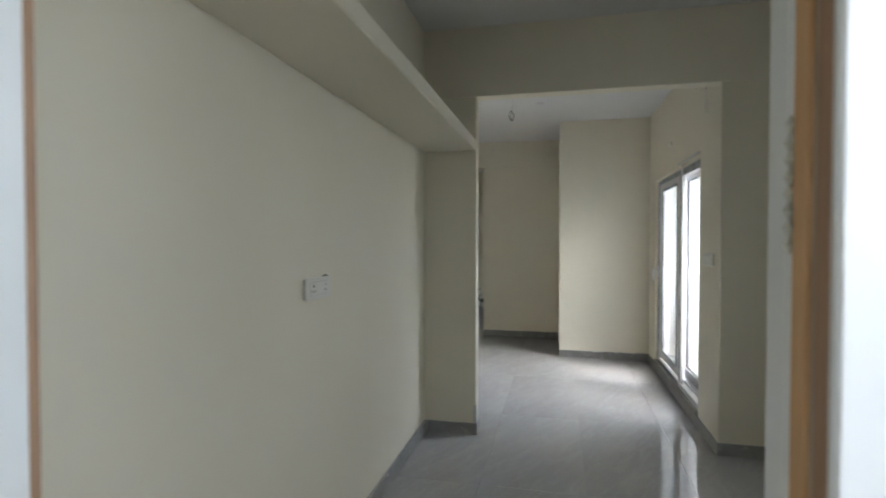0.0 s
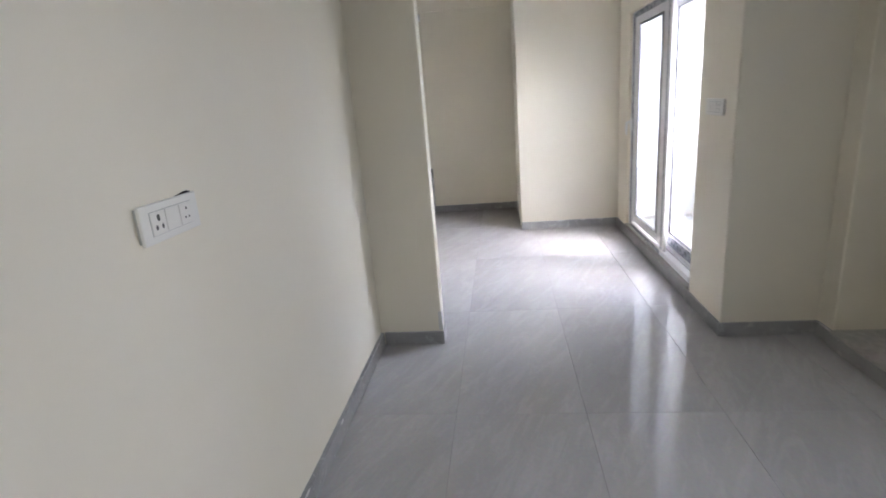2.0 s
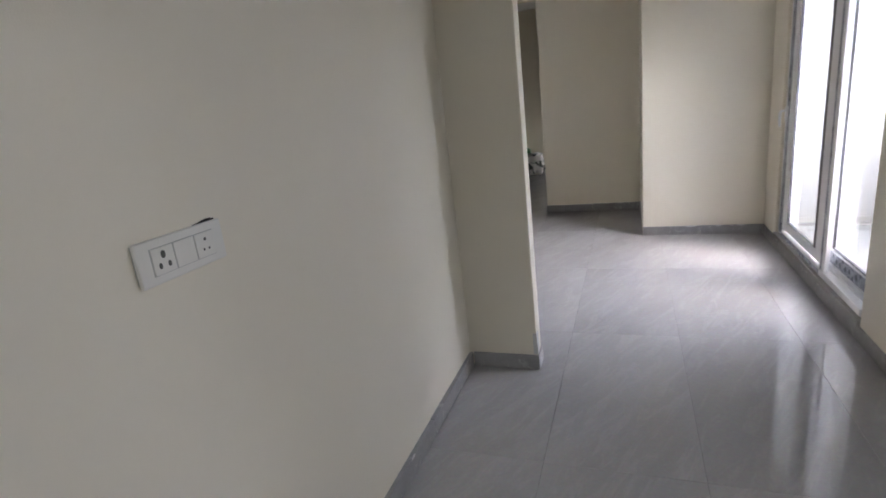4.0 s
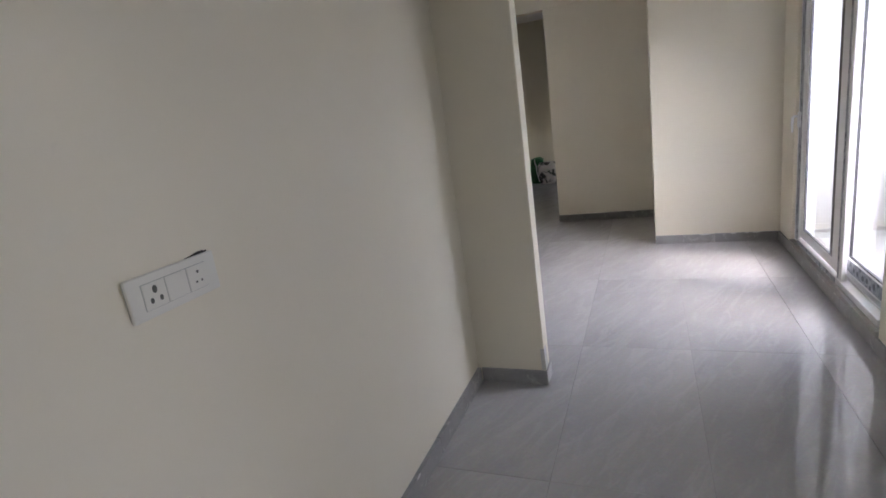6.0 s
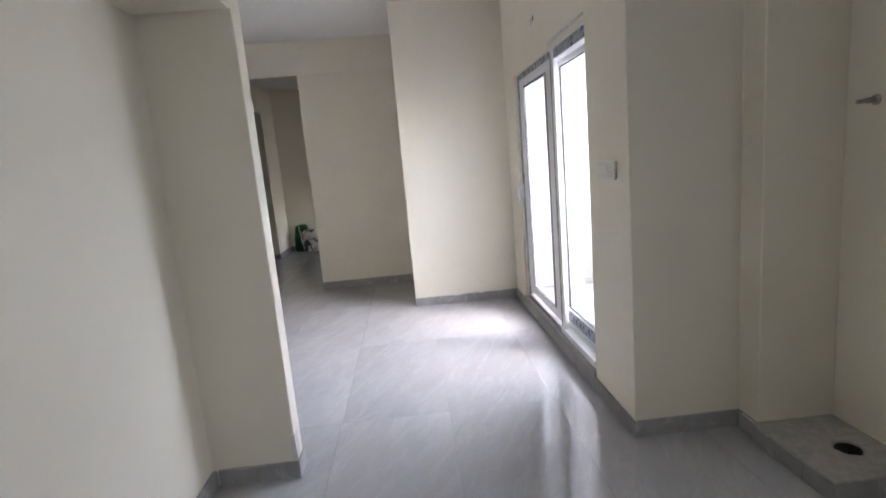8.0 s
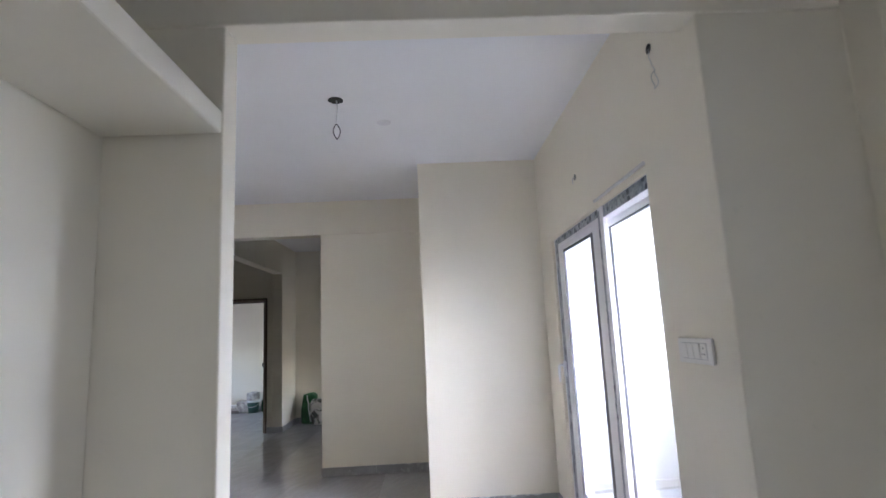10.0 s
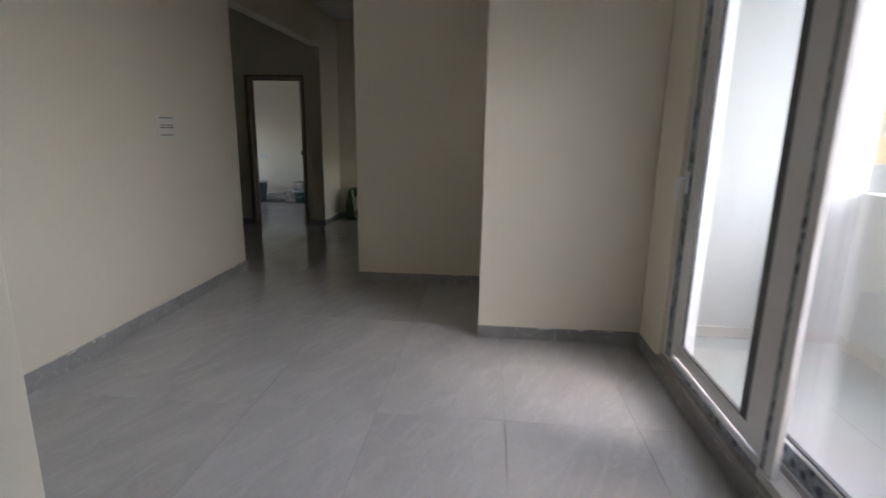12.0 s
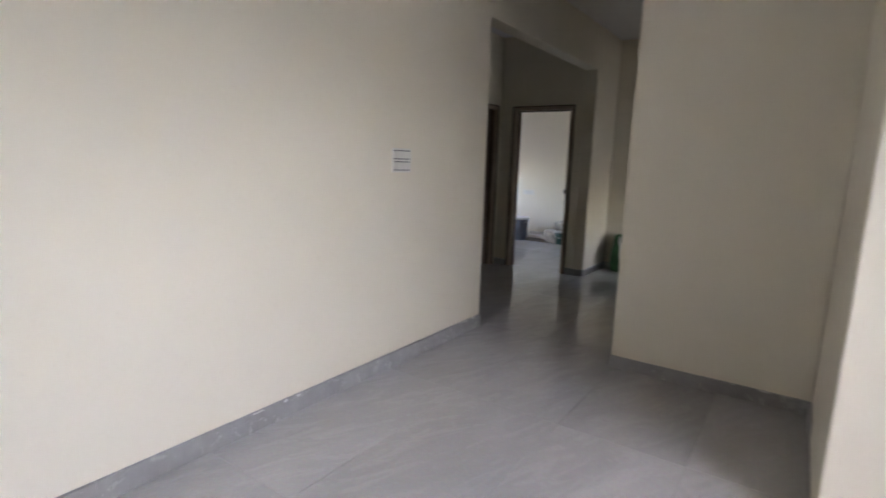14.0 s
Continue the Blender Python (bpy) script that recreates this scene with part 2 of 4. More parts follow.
def glass_material(name, tint, dust):
    """Glass tinted to dim the bright outside, under a thin film of site dust that scatters the daylight."""
    m, n, l, bsdf = material(name, 0.0)
    bsdf.inputs["Base Color"].default_value = (*tint, 1)
    bsdf.inputs["Transmission Weight"].default_value = 1.0
    bsdf.inputs["IOR"].default_value = 1.45
    film = n.new("ShaderNodeBsdfTranslucent")
    film.inputs["Color"].default_value = (0.84, 0.87, 0.88, 1)
    co = n.new("ShaderNodeTexCoord").outputs["Object"]
    smear = noise_tex(n, l, co, 3.5, 5, 0.6, 0.4, (1.0, 1.0, 0.4))
    amount = n.new("ShaderNodeMapRange")
    amount.inputs["From Min"].default_value, amount.inputs["From Max"].default_value = 0.3, 0.7
    amount.inputs["To Min"].default_value, amount.inputs["To Max"].default_value = dust * 0.75, dust * 1.25
    l.new(smear.outputs[0], amount.inputs["Value"])
    both = n.new("ShaderNodeMixShader")
    l.new(amount.outputs[0], both.inputs[0])
    l.new(bsdf.outputs[0], both.inputs[1])
    l.new(film.outputs[0], both.inputs[2])
    l.new(both.outputs[0], n["Material Output"].inputs["Surface"])
    return m


# both tints are deepened so the daylit balcony looks less bright through the panes
M_GLASS = glass_material("outside_dimming_glass", (0.87, 0.89, 0.895), 0.016)
M_DUSTY_GLASS = glass_material("dusty_dimming_glass", (0.74, 0.775, 0.80), 0.022)


def sack_material(name, a, b, lo, hi):
    """Printed woven sack: green print with white bands and specks."""
    m, n, l, bsdf = material(name, 0.5)
    co = n.new("ShaderNodeTexCoord").outputs["Object"]
    x = noise_tex(n, l, co, 7.0, 3, 0.5, 0.8)
    r = ramp(n, [(lo, a), (hi, b)])
    l.new(x.outputs[0], r.inputs[0])
    dirt = noise_tex(n, l, co, 25.0, 4)
    l.new(mix(n, l, 0.3, r.outputs[0], dirt.outputs[1], "SOFT_LIGHT"), bsdf.inputs["Base Color"])
    bump_into(n, l, bsdf, dirt.outputs[0], 0.4, 0.004)
    return m


M_SACK = sack_material("green_printed_sack", (0.012, 0.085, 0.03), (0.03, 0.145, 0.05), 0.45, 0.6)
M_SACK_GREY = sack_material("grey_white_sack", (0.06, 0.065, 0.055), (0.60, 0.58, 0.53), 0.43, 0.50)

# ---- building helpers ----


def add_box(bm, x0, x1, y0, y1, z0, z1, bevel=0.0, segments=1):
    vs = [bm.verts.new(p) for p in ((x0, y0, z0), (x1, y0, z0), (x1, y1, z0), (x0, y1, z0), (x0, y0, z1), (x1, y0, z1), (x1, y1, z1), (x0, y1, z1))]
    fs = [bm.faces.new([vs[i] for i in f]) for f in ((3, 2, 1, 0), (4, 5, 6, 7), (0, 1, 5, 4), (1, 2, 6, 5), (2, 3, 7, 6), (3, 0, 4, 7))]
    if bevel:
        edges = list({e for f in fs for e in f.edges})
        bmesh.ops.bevel(bm, geom=edges, offset=bevel, segments=segments, affect="EDGES", profile=0.5)
    return bm


def box(x0, x1, y0, y1, z0, z1, bevel=0.0, segments=1):
    return add_box(bmesh.new(), x0, x1, y0, y1, z0, z1, bevel, segments)


def add_tube(bm, points, radius, sides=8, caps=True):
    """A round tube along points; radius may be one number or one per point."""
    pts = [Vector(p) for p in points]
    rad = radius if isinstance(radius, (list, tuple)) else [radius] * len(pts)
    rings, side = [], None
    for i, p in enumerate(pts):
        d = (pts[min(i + 1, len(pts) - 1)] - pts[max(i - 1, 0)]).normalized()
        if side is None:
            side = d.orthogonal().normalized()
        side = (side - d * side.dot(d)).normalized()
        up = d.cross(side)
        rings.append([bm.verts.new(p + rad[i] * (math.cos(a) * side + math.sin(a) * up)) for a in (2 * math.pi * k / sides for k in range(sides))])
    for a, b in zip(rings, rings[1:]):
        for k in range(sides):
            bm.faces.new((a[k], a[(k + 1) % sides], b[(k + 1) % sides], b[k]))
    if caps:
        bm.faces.new(rings[0][::-1])
        bm.faces.new(rings[-1])
    return bm


def lathe(bm, profile, centre, sides=24):
    """A turned shape round the z axis through centre, from (radius, height) pairs."""
    rings = [[bm.verts.new((centre[0] + r * math.cos(2 * math.pi * k / sides), centre[1] + r * math.sin(2 * math.pi * k / sides), centre[2] + z)) for k in range(sides)] for r, z in profile]
    for a, b in zip(rings, rings[1:]):
        for k in range(sides):
            bm.faces.new((a[k], a[(k + 1) % sides], b[(k + 1) % sides], b[k]))
    bm.faces.new(rings[0][::-1])
    bm.faces.new(rings[-1])
    return bm


def mesh_object(name, bm, mat, smooth=False):
    bmesh.ops.recalc_face_normals(bm, faces=bm.faces)
    me = bpy.data.meshes.new(name)
    bm.to_mesh(me)
    bm.free()
    me.materials.append(mat)
    if smooth:
        for p in me.polygons:
            p.use_smooth = True
    return new(name, me)


def part(name, bm, mat, parent, label="", smooth=False):
    ob = mesh_object(name, bm, mat, smooth)
    ob.parent = parent
    if label:
        tagged(ob, label)
    return ob


def thing(name, label, category, group="", m=None):
    ob = new(name)
    ob.empty_display_size = 0.1
    if m is not None:
        ob.matrix_world = m
    return tagged(ob, label, category, group)


def solid(name, adds, subs, mat, label, category="wall", bevel=0.006):
    """One clean mesh from boxes (x0, x1, y0, y1, z0, z1) joined and cut, with worn, slightly rounded arrises."""
    cuts = [sorted({round(v, 5) for b in adds + subs for v in b[2 * k:2 * k + 2]}) for k in range(3)]

    def inside(p):
        def within(b):
            return all(b[2 * k] < p[k] < b[2 * k + 1] for k in range(3))
        return any(map(within, adds)) and not any(map(within, subs))

    size = [len(c) - 1 for c in cuts]
    full = {(i, j, k) for i in range(size[0]) for j in range(size[1]) for k in range(size[2])
            if inside([(cuts[a][n] + cuts[a][n + 1]) / 2 for a, n in enumerate((i, j, k))])}
    bm, made = bmesh.new(), {}

    def vert(i, j, k):
        if (i, j, k) not in made:
            made[i, j, k] = bm.verts.new((cuts[0][i], cuts[1][j], cuts[2][k]))
        return made[i, j, k]

    for i, j, k in full:
        for axis in range(3):
            for step in (0, 1):
                n = [i, j, k]
                n[axis] += 1 if step else -1
                if tuple(n) in full:
                    continue
                u, v = [(1, 2), (2, 0), (0, 1)][axis]
                quad = []
                for du, dv in ((0, 0), (1, 0), (1, 1), (0, 1)):
                    c = [i, j, k]
                    c[axis] += step
                    c[u] += du
                    c[v] += dv
                    quad.append(vert(*c))
                bm.faces.new(quad if step else quad[::-1])
    ob = mesh_object(name, bm, mat)
    if bevel:
        mod = ob.modifiers.new("arris", "BEVEL")
        mod.width, mod.segments, mod.limit_method, mod.angle_limit = bevel, 2, "ANGLE", radians(40)
    return tagged(ob, label, category, kind="structure")


# ---- plan ----
KX, KY = 2.975, 0.458            # kitchen: right wall, entry wall
YB, YB2 = 3.81, 3.925            # cross wall between kitchen and living room
XS = 0.397                       # end of the wall stub
XW, XW2 = 2.066, 2.216           # window wall
YP, XP = 6.57, 1.012             # pier
YR, XH = 7.78, -0.115            # recess back wall, passage's far side
XL, XL2 = -1.275, -1.425         # living room's long wall
YE, YD = 7.955, 10.42            # end of the long wall, wall with the bedroom door
HL, HK = 2.925, 3.04             # ceilings
TOP = 3.06
XO = -2.52                       # side wall of the lobby
YF = 13.0                        # bedroom far wall
PX, PY = 3.40, 6.76              # balcony parapet, balcony end wall

# ---- walls ----
solid("wall_kitchen_left", [(-0.15, 0, -1.9, YB, 0, TOP)], [], M_WALL, "cream painted kitchen wall")
solid("wall_kitchen_entry", [(0, KX + 0.15, 0.35, KY, 0, TOP)], [(0.385, 1.197, 0.2, 0.6, 0, 2.08)], M_WALL, "cream wall with the kitchen's back doorway")
solid("wall_kitchen_right", [(KX, KX + 0.15, KY, 3.667, 0, TOP)], [(2.9, 3.2, 1.07, 2.67, 1.42, 2.35)], M_WALL, "cream kitchen wall with a window opening")
solid("wall_cross", [(XL2, XS, YB, YB2, 0, TOP)], [], M_WALL, "cream wall stub between kitchen and living room")
solid("beam_cross", [(0, 2.6, YB - 0.012, YB2, 2.53, TOP)], [], M_WALL, "cream painted beam between kitchen and living room", "beam")
solid("wall_window", [(XW, XW2, YB, YP, 0, TOP), (XW2, 2.605, YB, 3.95, 0, TOP), (2.605, PX + 0.15, 3.667, 3.95, 0, TOP)],
      [(XW - 1, XW2 + 1, 4.34, 5.06, -1, 2.15), (XW - 1, XW2 + 1, 5.06, 6.172, -1, 2.1135)], M_WALL, "cream wall with a tall balcony door opening")
solid("wall_pier", [(XP, XW2, YP, 7.93, 0, TOP)], [], M_WALL, "cream wall pier beside the recess")
solid("wall_recess", [(XH, XP, YR, 7.93, 0, TOP), (XH, 0.035, 7.93, 11.4, 0, TOP)], [(XH - 0.1, 0.1, 10.46, 11.16, -1, 2.03)], M_WALL, "cream recess wall and passage wall")
solid("beam_header", [(XL, XP, YR - 0.010, 7.93, 2.545, TOP)], [], M_WALL, "cream painted header over the passage", "beam")
solid("wall_living_left", [(XL2, XL, YB2, 11.4, 0, TOP)], [(XL2 - 1, XL + 1, YE, YD, -1, 2.453)], M_WALL, "long cream living room wall with a beam over the lobby opening")
solid("wall_bedroom_door", [(XO, XL2, YD, YD + 0.12, 0, TOP)], [(-2.344, -1.514, YD - 1, YD + 1, -1, 2.07)], M_WALL, "cream lobby wall with a bedroom doorway")
solid("wall_lobby_side", [(XO - 0.12, XO, 7.73, YD + 0.12, 0, TOP)], [(XO - 1, XO + 1, 9.45, 10.34, -1, 2.08)], M_WALL, "cream lobby side wall with a doorway")
solid("wall_lobby_back", [(XO, XL2, 7.73, YE - 0.02, 0, TOP)], [], M_WALL, "cream wall closing the lobby")
solid("wall_passage_end", [(XL, XH, 11.22, 11.4, 0, TOP)], [], M_WALL, "cream wall at the end of the passage")
# unseen room, added so a lamp can light the passage through a doorway
solid("wall_added_room", [(0.035, 1.6, 9.9, 10.02, 0, TOP), (0.035, 1.6, 11.4, 11.52, 0, TOP), (1.6, 1.72, 9.9, 11.52, 0, TOP)], [(1.5, 1.8, 10.6, 11.0, 0.7, 1.2)], M_WALL, "cream walls of an unseen room added to light the passage")
solid("wall_bedroom", [(-4.9, -1.05, YF, YF + 0.15, 0, TOP), (-4.9, -4.75, YD, YF, 0, TOP), (-4.75, XO - 0.12, YD, YD + 0.12, 0, TOP), (XL2, -1.05, 11.4, YF, 0, TOP)],
      [(-5, -4.6, 11.5, 12.7, 0.75, 1.5)], M_WALL, "cream bedroom walls")
# unseen walls; the opening is added where its light suits the kitchen
solid("wall_utility", [(0, 1.87, -1.9, -1.78, 0, TOP), (1.72, 1.87, -1.78, 0.35, 0, TOP)], [(1.6, 2.0, -0.78, 0.24, 1.2, 2.3)], M_WHITE, "unseen white utility walls with an added opening")
# unseen wall, added to block sun and sky from the kitchen window
solid("wall_sun_block", [(3.75, 3.9, -2.4, 3.95, -6.3, 6.0), (KX + 0.15, 3.75, -2.4, -2.25, -6.3, 6.0)], [], M_WHITE, "unseen white wall added to keep sun out of the kitchen window")
solid("balcony_end_wall", [(XW2, PX + 0.03, PY, PY + 0.15, -0.15, 2.9)], [], M_BALCONY, "white painted balcony end wall, coloured darker to hold back glare")
solid("balcony_parapet", [(PX, PX + 0.12, 3.95, PY - 0.001, -0.15, 1.02)], [], M_BALCONY, "white painted balcony parapet, coloured darker to hold back glare", "parapet")
solid("ceiling_living", [(-1.5, XW2, YB2, 8.0, HL, HL + 0.2)], [], M_CEIL, "white living room ceiling", "ceiling", 0)
solid("ceiling_kitchen", [(-0.2, KX + 0.2, -2.0, YB2, HK, HK + 0.15)], [], M_CEIL, "white kitchen ceiling", "ceiling", 0)
solid("ceiling_lobby", [(-5.0, 1.75, 8.0, 13.3, HL, HL + 0.2), (XO - 0.2, -1.5, 7.6, 8.0, HL, HL + 0.2)], [], M_CEIL, "white passage and bedroom ceiling", "ceiling", 0)
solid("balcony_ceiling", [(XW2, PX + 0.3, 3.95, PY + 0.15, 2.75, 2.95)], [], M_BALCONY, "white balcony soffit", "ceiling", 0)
solid("loft_slab", [(0, XS, KY, YB - 0.012, 2.132, 2.212)], [], M_WALL, "cream painted concrete loft slab along the kitchen wall", "loft slab", 0.008)


# ---- balcony door ----


def balcony_door():
    root = thing("sliding_door", "white sliding balcony door, printed film left on its frame", "sliding door")
    x0, x1, ya, yb, za, zb = 2.090, 2.198, 4.342, 6.17, 0.118, 2.112
    outer = part("outer_frame", box(x0, x1, ya, ya + 0.05, za, zb, 0.003), M_UPVC, root)
    part("jamb", box(x0, x1, 6.021, yb, za, zb, 0.003), M_UPVC, outer)
    part("head", box(x0, x1, ya + 0.05, 6.021, zb - 0.072, zb, 0.003), M_UPVC, outer)
    part("track", box(x0 - 0.014, x1, ya + 0.05, 6.021, za, za + 0.045, 0.003), M_UPVC, outer)
    for x in (2.128, 2.180):
        part("track_rail", box(x, x + 0.006, ya + 0.05, 6.021, za + 0.0455, za + 0.060), M_UPVC, outer)
    f = 0.0015
    part("protective_film", box(x0 - f, x0, 6.058, 6.134, za + 0.02, zb - 0.01), M_FILM, outer, "blue-grey printed protective film")
    part("protective_film", box(x0 - f, x0, 5.078, 6.055, zb - 0.052, zb - 0.004), M_FILM, outer)
    part("protective_film", box(x0 - f, x0, ya + 0.05, 4.992, zb - 0.070, zb - 0.006), M_FILM, outer)
    part("protective_film", box(x0 - 0.014 - f, x0 - 0.014, 5.078, 6.019, za + 0.006, za + 0.038), M_FILM, outer)

    def sash(xa, xb, y0, y1, z0, z1, near_side, far_side, top, bottom, label, glass):
        s = part("sash", box(xa, xb, y0, y0 + near_side, z0, z1, 0.004, 2), M_UPVC, root, label)
        part("stile", box(xa, xb, y1 - far_side, y1, z0, z1, 0.004, 2), M_UPVC, s)
        part("top_rail", box(xa, xb, y0 + near_side, y1 - far_side, z1 - top, z1, 0.004, 2), M_UPVC, s)
        part("bottom_rail", box(xa, xb, y0 + near_side, y1 - far_side, z0, z0 + bottom, 0.004, 2), M_UPVC, s)
        xm = (xa + xb) / 2
        a, b, c, d = y0 + near_side, y1 - far_side, z0 + bottom, z1 - top
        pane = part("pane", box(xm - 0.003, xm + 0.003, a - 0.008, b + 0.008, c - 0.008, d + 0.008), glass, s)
        pane.visible_shadow = False
        g, e = bmesh.new(), 0.007
        for q in ((a, a + e, c, d), (b - e, b, c, d), (a, b, c, c + e), (a, b, d - e, d)):
            add_box(g, xm - 0.010, xm + 0.010, q[0], q[1], q[2], q[3])
        part("gasket", g, M_GASKET, s, "dark grey rubber gasket")
        return s

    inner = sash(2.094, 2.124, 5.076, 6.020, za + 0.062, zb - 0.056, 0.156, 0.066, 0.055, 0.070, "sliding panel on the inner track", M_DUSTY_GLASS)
    part("interlock", box(2.097, 2.121, 5.2325, 5.292, za + 0.075, zb - 0.09, 0.002), M_INTERLOCK, inner, "dark grey interlock strip")
    part("shadow_bead", box(2.100, 2.118, 5.300, 5.952, zb - 0.128, zb - 0.112, 0.002), M_GASKET, inner, "dark grey glazing bead")
    outer_panel = sash(2.150, 2.186, 4.360, 5.170, za + 0.062, zb - 0.060, 0.050, 0.050, 0.045, 0.105, "sliding panel on the outer track", M_GLASS)
    part("protective_film", box(2.1485, 2.150, 4.415, 5.115, za + 0.080, za + 0.158), M_FILM, outer_panel)
    mull = part("mullion", box(2.083, 2.108, 4.995, 5.075, za + 0.0, zb - 0.001, 0.003), M_UPVC, root, "white upright meeting stile")
    part("protective_film", box(2.0815, 2.083, 5.044, 5.072, za + 0.03, zb - 0.02), M_FILM, mull)
    part("handle", box(2.070, 2.0884, 6.082, 6.118, 1.055, 1.170, 0.004, 2), M_UPVC, outer, "white lever handle")
    part("lever", add_tube(bmesh.new(), [(2.072, 6.10, 1.138), (2.046, 6.10, 1.140), (2.036, 6.10, 1.132), (2.033, 6.102, 1.08), (2.036, 6.102, 1.015)], [0.010, 0.010, 0.011, 0.010, 0.007], 12), M_UPVC, outer, smooth=True)
    return root


balcony_door()
solid("window_sill", [(2.052, 2.28, 4.342, 6.171, 0.085, 0.1175)], [], M_SILL, "beige-grey stone sill under the balcony door", "sill", 0.004)
solid("sill_bed", [(2.075, 2.216, 4.342, 6.171, -0.004, 0.0845)], [], M_CEMENT, "cement bed under the door sill", "sill", 0)
solid("trim_lintel_near", [(2.082, 2.19, 4.341, 5.059, 2.1125, 2.149)], [], M_WALL, "rough plaster packing above the balcony door", "trim", 0.006)
lip = add_tube(bmesh.new(), [(2.066, 4.343 + 0.089 * k, 2.151 + 0.003 * noise.noise((k * 0.9, 3.1, 0))) for k in range(9)], 0.009, 8)
tagged(mesh_object("trim_plaster_lip", lip, M_PLASTER, True), "raised plaster lip above the balcony door", "trim", kind="structure")

edge = bmesh.new()
for k in range(14):
    z = 0.092 + 0.009 * k
    r = 0.008 - 0.0004 * k
    add_box(edge, XS - 0.02, XS + r * (0.6 + 0.5 * abs(noise.noise((k, 1, 2)))), YB - 0.004, YB + 0.05, z, z + 0.0092)
tagged(mesh_object("trim_raw_edge", edge, M_PLASTER), "raw plaster left at the foot of the wall's edge", "trim", kind="structure")

# ---- switch plates ----


def switch_plate(label, m, width, height, modules, group="", rows=1, seam=M_SEAM, gap=0.0022):
    """modules: from left to right, s: switch, o: socket, b: blank. Local front faces -y."""
    root = thing("switch_plate", label, "switch plate", group, m)
    # the shade at the plate's side is put into this box's colour
    part("back_box", box(-width / 2 + 0.006, width / 2 - 0.006, -0.006, 0.02, -height / 2 + 0.006, height / 2 - 0.006), M_SOFTSEAM, root, "back box coloured darker for the shade behind the plate")
    part("plate", box(-width / 2, width / 2, -0.015, -0.005, -height / 2, height / 2, 0.003, 2), M_PLATE, root)
    margin = width * 0.13
    step = (width - 2 * margin) / len(modules)
    rh = (height - 0.03) / rows
    for r in range(rows):
        zc = (r - (rows - 1) / 2) * (rh + 0.004)
        hh = rh / 2 - 0.004
        for i, kind in enumerate(modules):
            xc = -width / 2 + margin + step * (i + 0.5)
            hw = step / 2 - gap
            part("module_gap", box(xc - hw - gap, xc + hw + gap, -0.0153, -0.0149, zc - hh - gap, zc + hh + gap), seam, root)
            if kind == "s":
                bm = bmesh.new()
                vs = [bm.verts.new(p) for p in ((xc - hw, -0.0155, zc - hh), (xc + hw, -0.0155, zc - hh), (xc + hw, -0.0155, zc + hh), (xc - hw, -0.0155, zc + hh),
                                                (xc - hw, -0.0175, zc - hh), (xc + hw, -0.0175, zc - hh), (xc + hw, -0.022, zc + hh), (xc - hw, -0.022, zc + hh))]
                for q in ((3, 2, 1, 0), (4, 5, 6, 7), (0, 1, 5, 4), (1, 2, 6, 5), (2, 3, 7, 6), (3, 0, 4, 7)):
                    bm.faces.new([vs[k] for k in q])
                part("rocker", bm, M_PLATE, root)
            else:
                face = part("socket" if kind in "oO" else "blank", box(xc - hw, xc + hw, -0.018, -0.0154, zc - hh, zc + hh, 0.0008), M_PLATE, root)
                if kind in "oO":
                    big = 1.35 if kind == "O" else 0.9
                    for dx, dz, rad in ((0, 0.012, 0.0042), (-0.0085, -0.010, 0.0031), (0.0085, -0.010, 0.0031)):
                        bm = add_tube(bmesh.new(), [(xc + dx * big, -0.0187, 0), (xc + dx * big, -0.0178, 0)], rad * big, 14)
                        bmesh.ops.transform(bm, matrix=Matrix.Translation((0, 0, zc + dz)) @ Matrix.Diagonal((1, 1, 1.5 if kind == "O" else 1, 1)), verts=bm.verts)
                        part("pin_hole", bm, M_PIN, face)
    return root


switch_plate("white socket plate on the cream kitchen wall", pose(0, 2.004, 1.271, 0, 0.8, 92), 0.236, 0.092, "Obo", seam=M_SOFTSEAM, gap=0.0014)
# black boxes draw the shaded gap in the plaster
cut = bmesh.new()
for k in range(7):
    y = 2.052 + 0.009 * k
    h = (0.001, 0.002, 0.0035, 0.005, 0.006, 0.0055, 0.003)[k]
    add_box(cut, -0.004, 0.0015, y, y + 0.0092, 1.314, 1.3155 + h)
tagged(mesh_object("wall_cut", cut, M_HOLE), "black strip for the dark gap in the plaster above the socket plate", "wall gap", kind="structure")
switch_plate("white plate with three switches and a socket", pose(XW, 4.066, 1.326, 0, 0, -90), 0.245, 0.094, "ssso", seam=M_SOFTSEAM)


def slit_plate(label, m, width, height):
    """Two stacked modules in a flush plate; dark slits show above and below each."""
    root = thing("switch_plate", label, "switch plate", "", m)
    part("plate", box(-width / 2, width / 2, -0.006, 0.004, -height / 2, height / 2, 0.002, 2), M_PLATE, root)
    for zc in (-height * 0.23, height * 0.23):
        hh, hw = height * 0.17, width * 0.42
        for sign in (-1, 1):
            part("slit", box(-hw, hw, -0.0066, -0.0055, zc + sign * hh - 0.0026, zc + sign * hh + 0.0026), M_GASKET, root, "dark slit")
        for k in range(3):
            x = -hw + 2 * hw * (k + 0.5) / 3
            part("rocker", box(x - hw / 3 + 0.0006, x + hw / 3 - 0.0006, -0.0085, -0.0055, zc - hh + 0.003, zc + hh - 0.003, 0.0008), M_PLATE, root)


slit_plate("white double-row switch plate on the long cream wall", pose(XL, 6.895, 1.354, 0, 0, 90), 0.185, 0.150)
switch_plate("small white switch plate on the bedroom wall", pose(-3.287, YF, 0.842, 0, 0, 0), 0.215, 0.085, "sos")

# ---- kitchen ----


